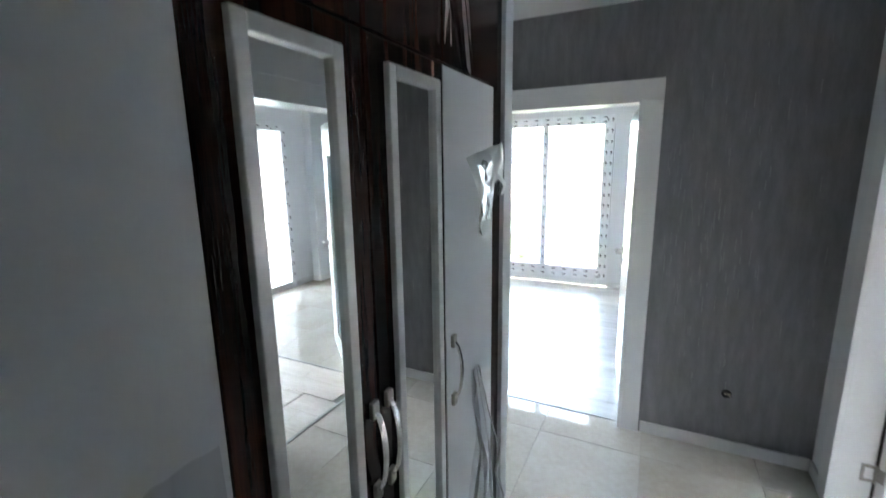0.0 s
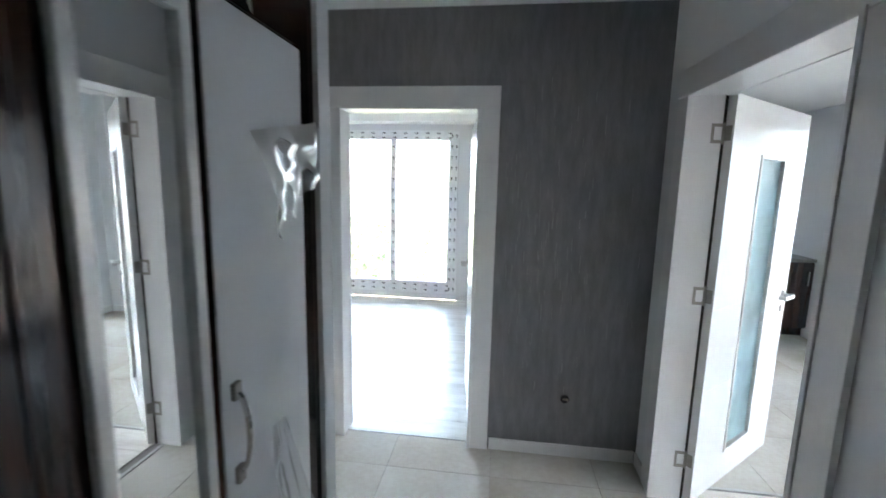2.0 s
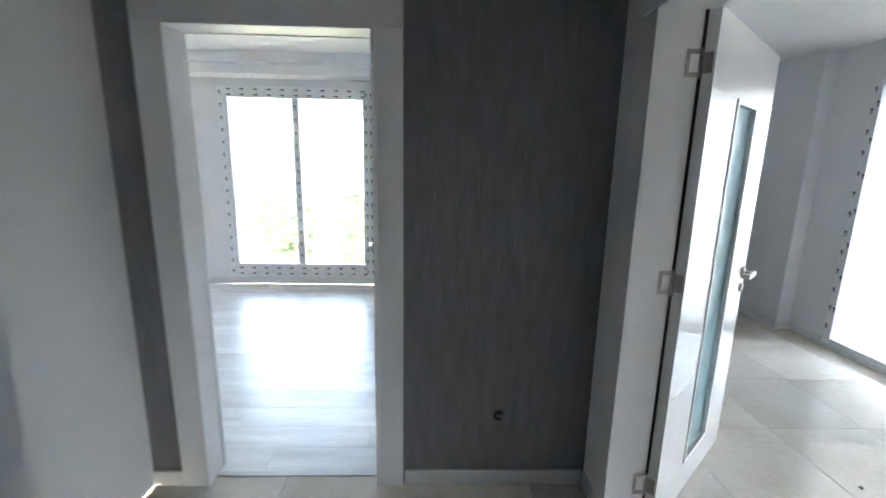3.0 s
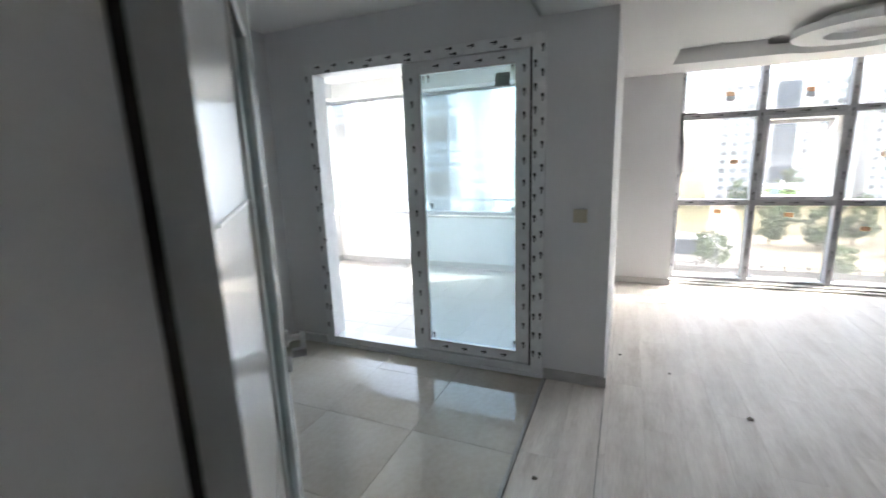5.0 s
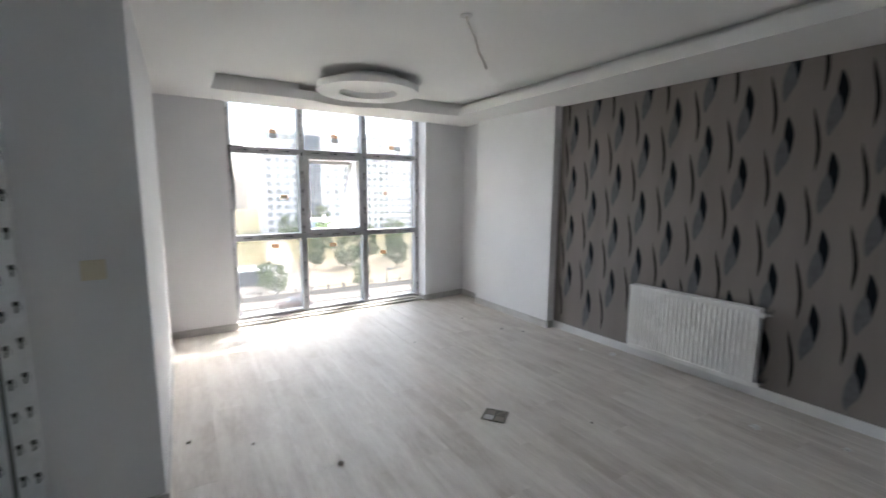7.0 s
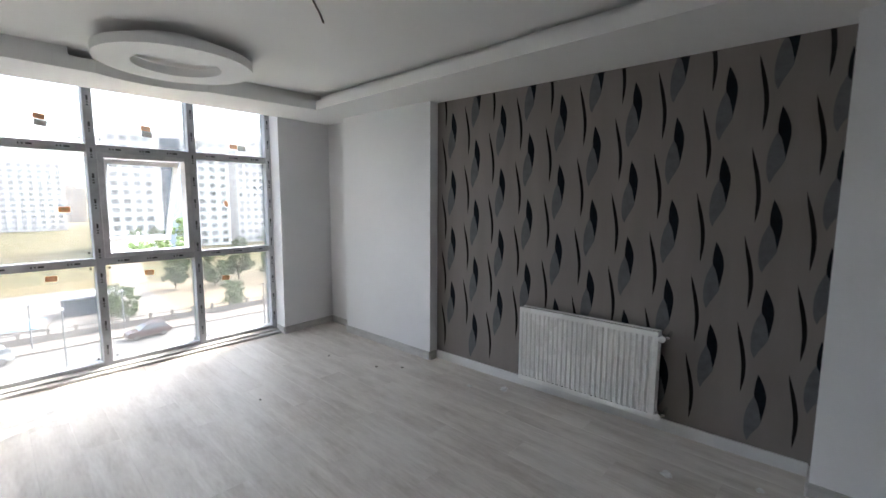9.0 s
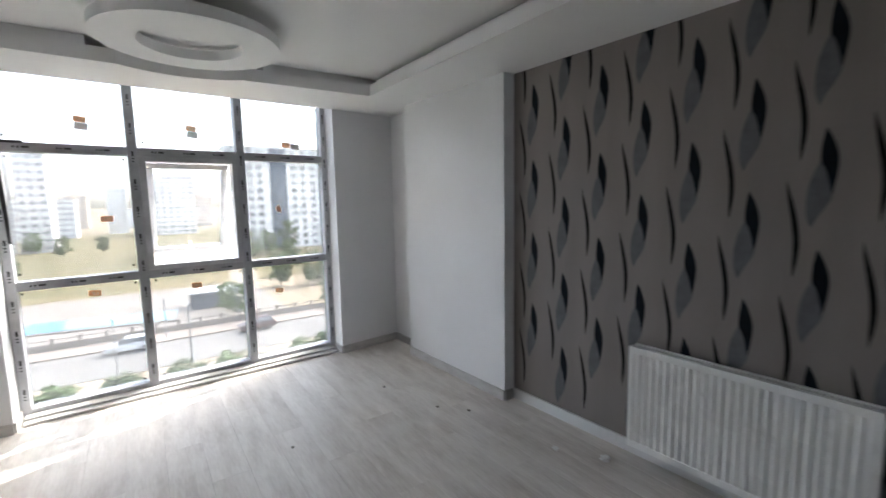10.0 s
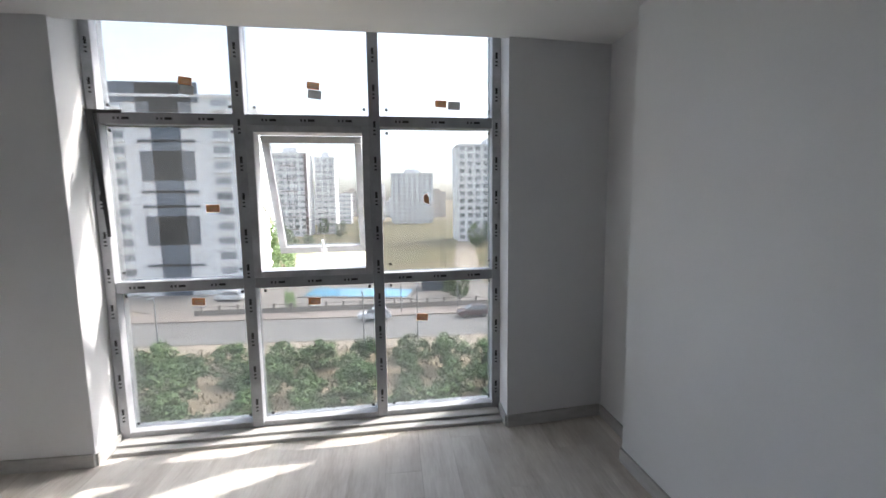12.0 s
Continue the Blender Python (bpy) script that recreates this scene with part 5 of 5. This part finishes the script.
A0, A1 = 23.6, 71.0
AC = (A0 + A1) / 2
bands = []
for c in (35.0, 59.2):
    c -= AC
    bands.append((c - 2.3, c + 2.3, 0, 33.8, TOWERDARK))
    for z in (9.0, 20.0, 31.0):
        bands.append((c - 4.3, c + 4.3, z, z + 5.0, TOWERGREY))
    for z in (2.2, 5.2, 15.4, 17.9, 26.4, 28.9):
        bands.append((c - 4.6, c + 4.6, z, z + 0.45, TOWERGREY))
bands.append((29.5 - AC, 47.5 - AC, 33.0, 36.2, TOWERDARK))
bands.append((64.5 - AC, 68.2 - AC, 0, 33.8, TOWERBROWN))
tower("tall white block of flats with slate blue stair bands", 82.0, A0, A1, 16, 33.8, 13, [26.3 - AC, 43.0 - AC, 50.6 - AC, 69.6 - AC], TOWERWHITE, 2.6, 1.5, bands, rail=True, side=(2.4, 6.2, 10.0, 13.8))
tower("white tower block beyond the field", 292, -29, -1, 18, 33, 12, [k * 3.4 - 11.9 for k in range(8)], TOWERWHITE, 1.7, 1.5)
tower("white tower with a slate blue glass band", 165, -62, -27, 16, 36, 13, [-15.5, -12, -8.5, -5, 7, 10, 13, 16], TOWERWHITE, 1.8, 1.5, [(-2.4, 3.4, 0, 36.2, TOWERDARK)])
tower("wide white tower block", 168, -92, -66, 16, 38, 14, [k * 2.6 - 11.7 for k in range(10)], TOWERWHITE, 1.4, 1.4)
tower("white tower with brown balcony bands", 205, 36, 52, 16, 37, 13, [-6, -3, 0, 3, 6], TOWERWHITE, 1.8, 1.4, [(-8.2, -7.0, 0, 37, TOWERBROWN)] + [(-3.5, 3.5, 3 + 5.7 * k, 3.5 + 5.7 * k, TOWERBROWN) for k in range(6)])
tower("white tower with open balconies", 215, 25, 34, 14, 36, 13, [-3, 0, 3], TOWERWHITE, 1.8, 1.4, rail=True)
tower("long low white block of flats", 300, 26, 56, 14, 20, 7, [k * 3 - 13.5 for k in range(10)], TOWERWHITE, 1.9, 1.3, name="apartment_block")
tower("beige block of flats far off", 420, 30, 44, 14, 24, 8, [-4.5, -1.5, 1.5, 4.5], TOWERBEIGE, 1.7, 1.4, name="apartment_block")
tower("pale block of flats far off", 380, -48, -33, 14, 22, 8, [-5, -2, 1, 4], TOWERBEIGE, 1.7, 1.4, name="apartment_block")
tower("small pale block far off", 400, -10, 8, 14, 14, 5, [-6, -3, 0, 3, 6], TOWERWHITE, 1.7, 1.4, name="apartment_block")
tower("pale tower far off", 330, 4, 14, 12, 27, 10, [-3, 0, 3], TOWERWHITE, 1.6, 1.4)
tower("white tower far to the side", 260, -135, -105, 16, 36, 13, [k * 3 - 12 for k in range(9)], TOWERWHITE, 1.6, 1.4)
tower("grey tower far off", 150, 110, 124, 14, 24, 9, [-4, 0, 4], TOWERGREY, 1.8, 1.4)
tower("pale block of flats behind the tower", 240, 110, 150, 14, 18, 6, [k * 4 - 14 for k in range(8)], TOWERBEIGE, 1.8, 1.4, name="apartment_block")
# the view to the side of the bright room
for x, y, s in ((-20, 60, 1.5), (-10, 55, 1.3), (0, 66, 1.4), (-28, 72, 1.6), (-16, 80, 1.4), (-6, 85, 1.5), (-36, 84, 1.5)):
    plant(TALL[abs(int(x)) % 2], x, y, s, "pale green tree seen through the bright room", "trees behind the house")

# ---- floor pieces ----
def lay(parent, name, mat, x0, y0, x1, y1, lx, ly, gap, top, stagger=0.0, thick=0.006, cut=None, along_x=True):
    """Boards or tiles as pieces of their own, cut at the borders; alike pieces share a mesh."""
    store = {}
    row, y = 0, y0
    while y < y1 - 1e-4:
        yb = min(y + ly, y1)
        x = x0 - (stagger * ((row * 0.618) % 1.0) * lx if stagger else 0)
        while x < x1 - 1e-4:
            a, b = max(x, x0), min(x + lx, x1)
            if b - a > 0.02 and yb - y > 0.012:
                key = (round(b - a, 3), round(yb - y, 3))
                if key not in store:
                    w, h = (b - a) / 2 - gap / 2, (yb - y) / 2 - gap / 2
                    bm = bmesh.new()
                    v = bx(bm, (-w, -h, -thick), (w, h, 0))
                    bmesh.ops.bevel(bm, geom=[e for e in bm.edges if all(q.co.z > -1e-6 for q in e.verts)], offset=0.0005, segments=1, affect="EDGES")
                    store[key] = mesh_of(name, bm, mat)
                o = new(name, store[key])
                o.location = ((a + b) / 2, (y + yb) / 2, top)
                o.parent = parent
            x += lx
        y, row = yb, row + 1


obs = bpy.data.objects
lay(obs["floor_living"], "plank", OAK, 0.41, -4.275, 5.565, -0.575, 1.28, 0.193, 0.0007, 0.0, 1.0)
lay(obs["floor_living"], "plank", OAK, 0.06, -1.545, 0.40, -0.575, 1.28, 0.193, 0.0007, 0.0, 1.0)
lay(obs["floor_living"], "plank", OAK, 0.13, -0.572, 2.715, -0.175, 1.28, 0.193, 0.0007, 0.0, 1.0)
lay(obs["floor_kitchen"], "tile", TILE, 0.06, -0.165, BW - 0.005, 3.29, 0.60, 0.60, 0.002, 0.0)
lay(obs["floor_hall"], "tile", TILE, -2.10, -4.47, 0.055, 0.05, 0.60, 0.60, 0.002, 0.0)
lay(obs["floor_room"], "plank", OAK2, -4.19, 0.07, -0.11, 3.39, 1.28, 0.193, 0.0007, 0.0, 1.0)
lay(obs["floor_balcony"], "tile", STONE, BW + 0.2, -0.33, 5.57, 3.57, 0.33, 0.33, 0.004, -0.014)
setting("trim_threshold", boxes(((0.13, -0.18, 0), (2.70, -0.160, 0.006)), ((-1.85, 0.045, 0), (-1.05, 0.075, 0.006)), ((0.05, -1.265, 0), (0.075, -0.30, 0.005)), bevel=0.001), SKIRT, "metal floor threshold strips")
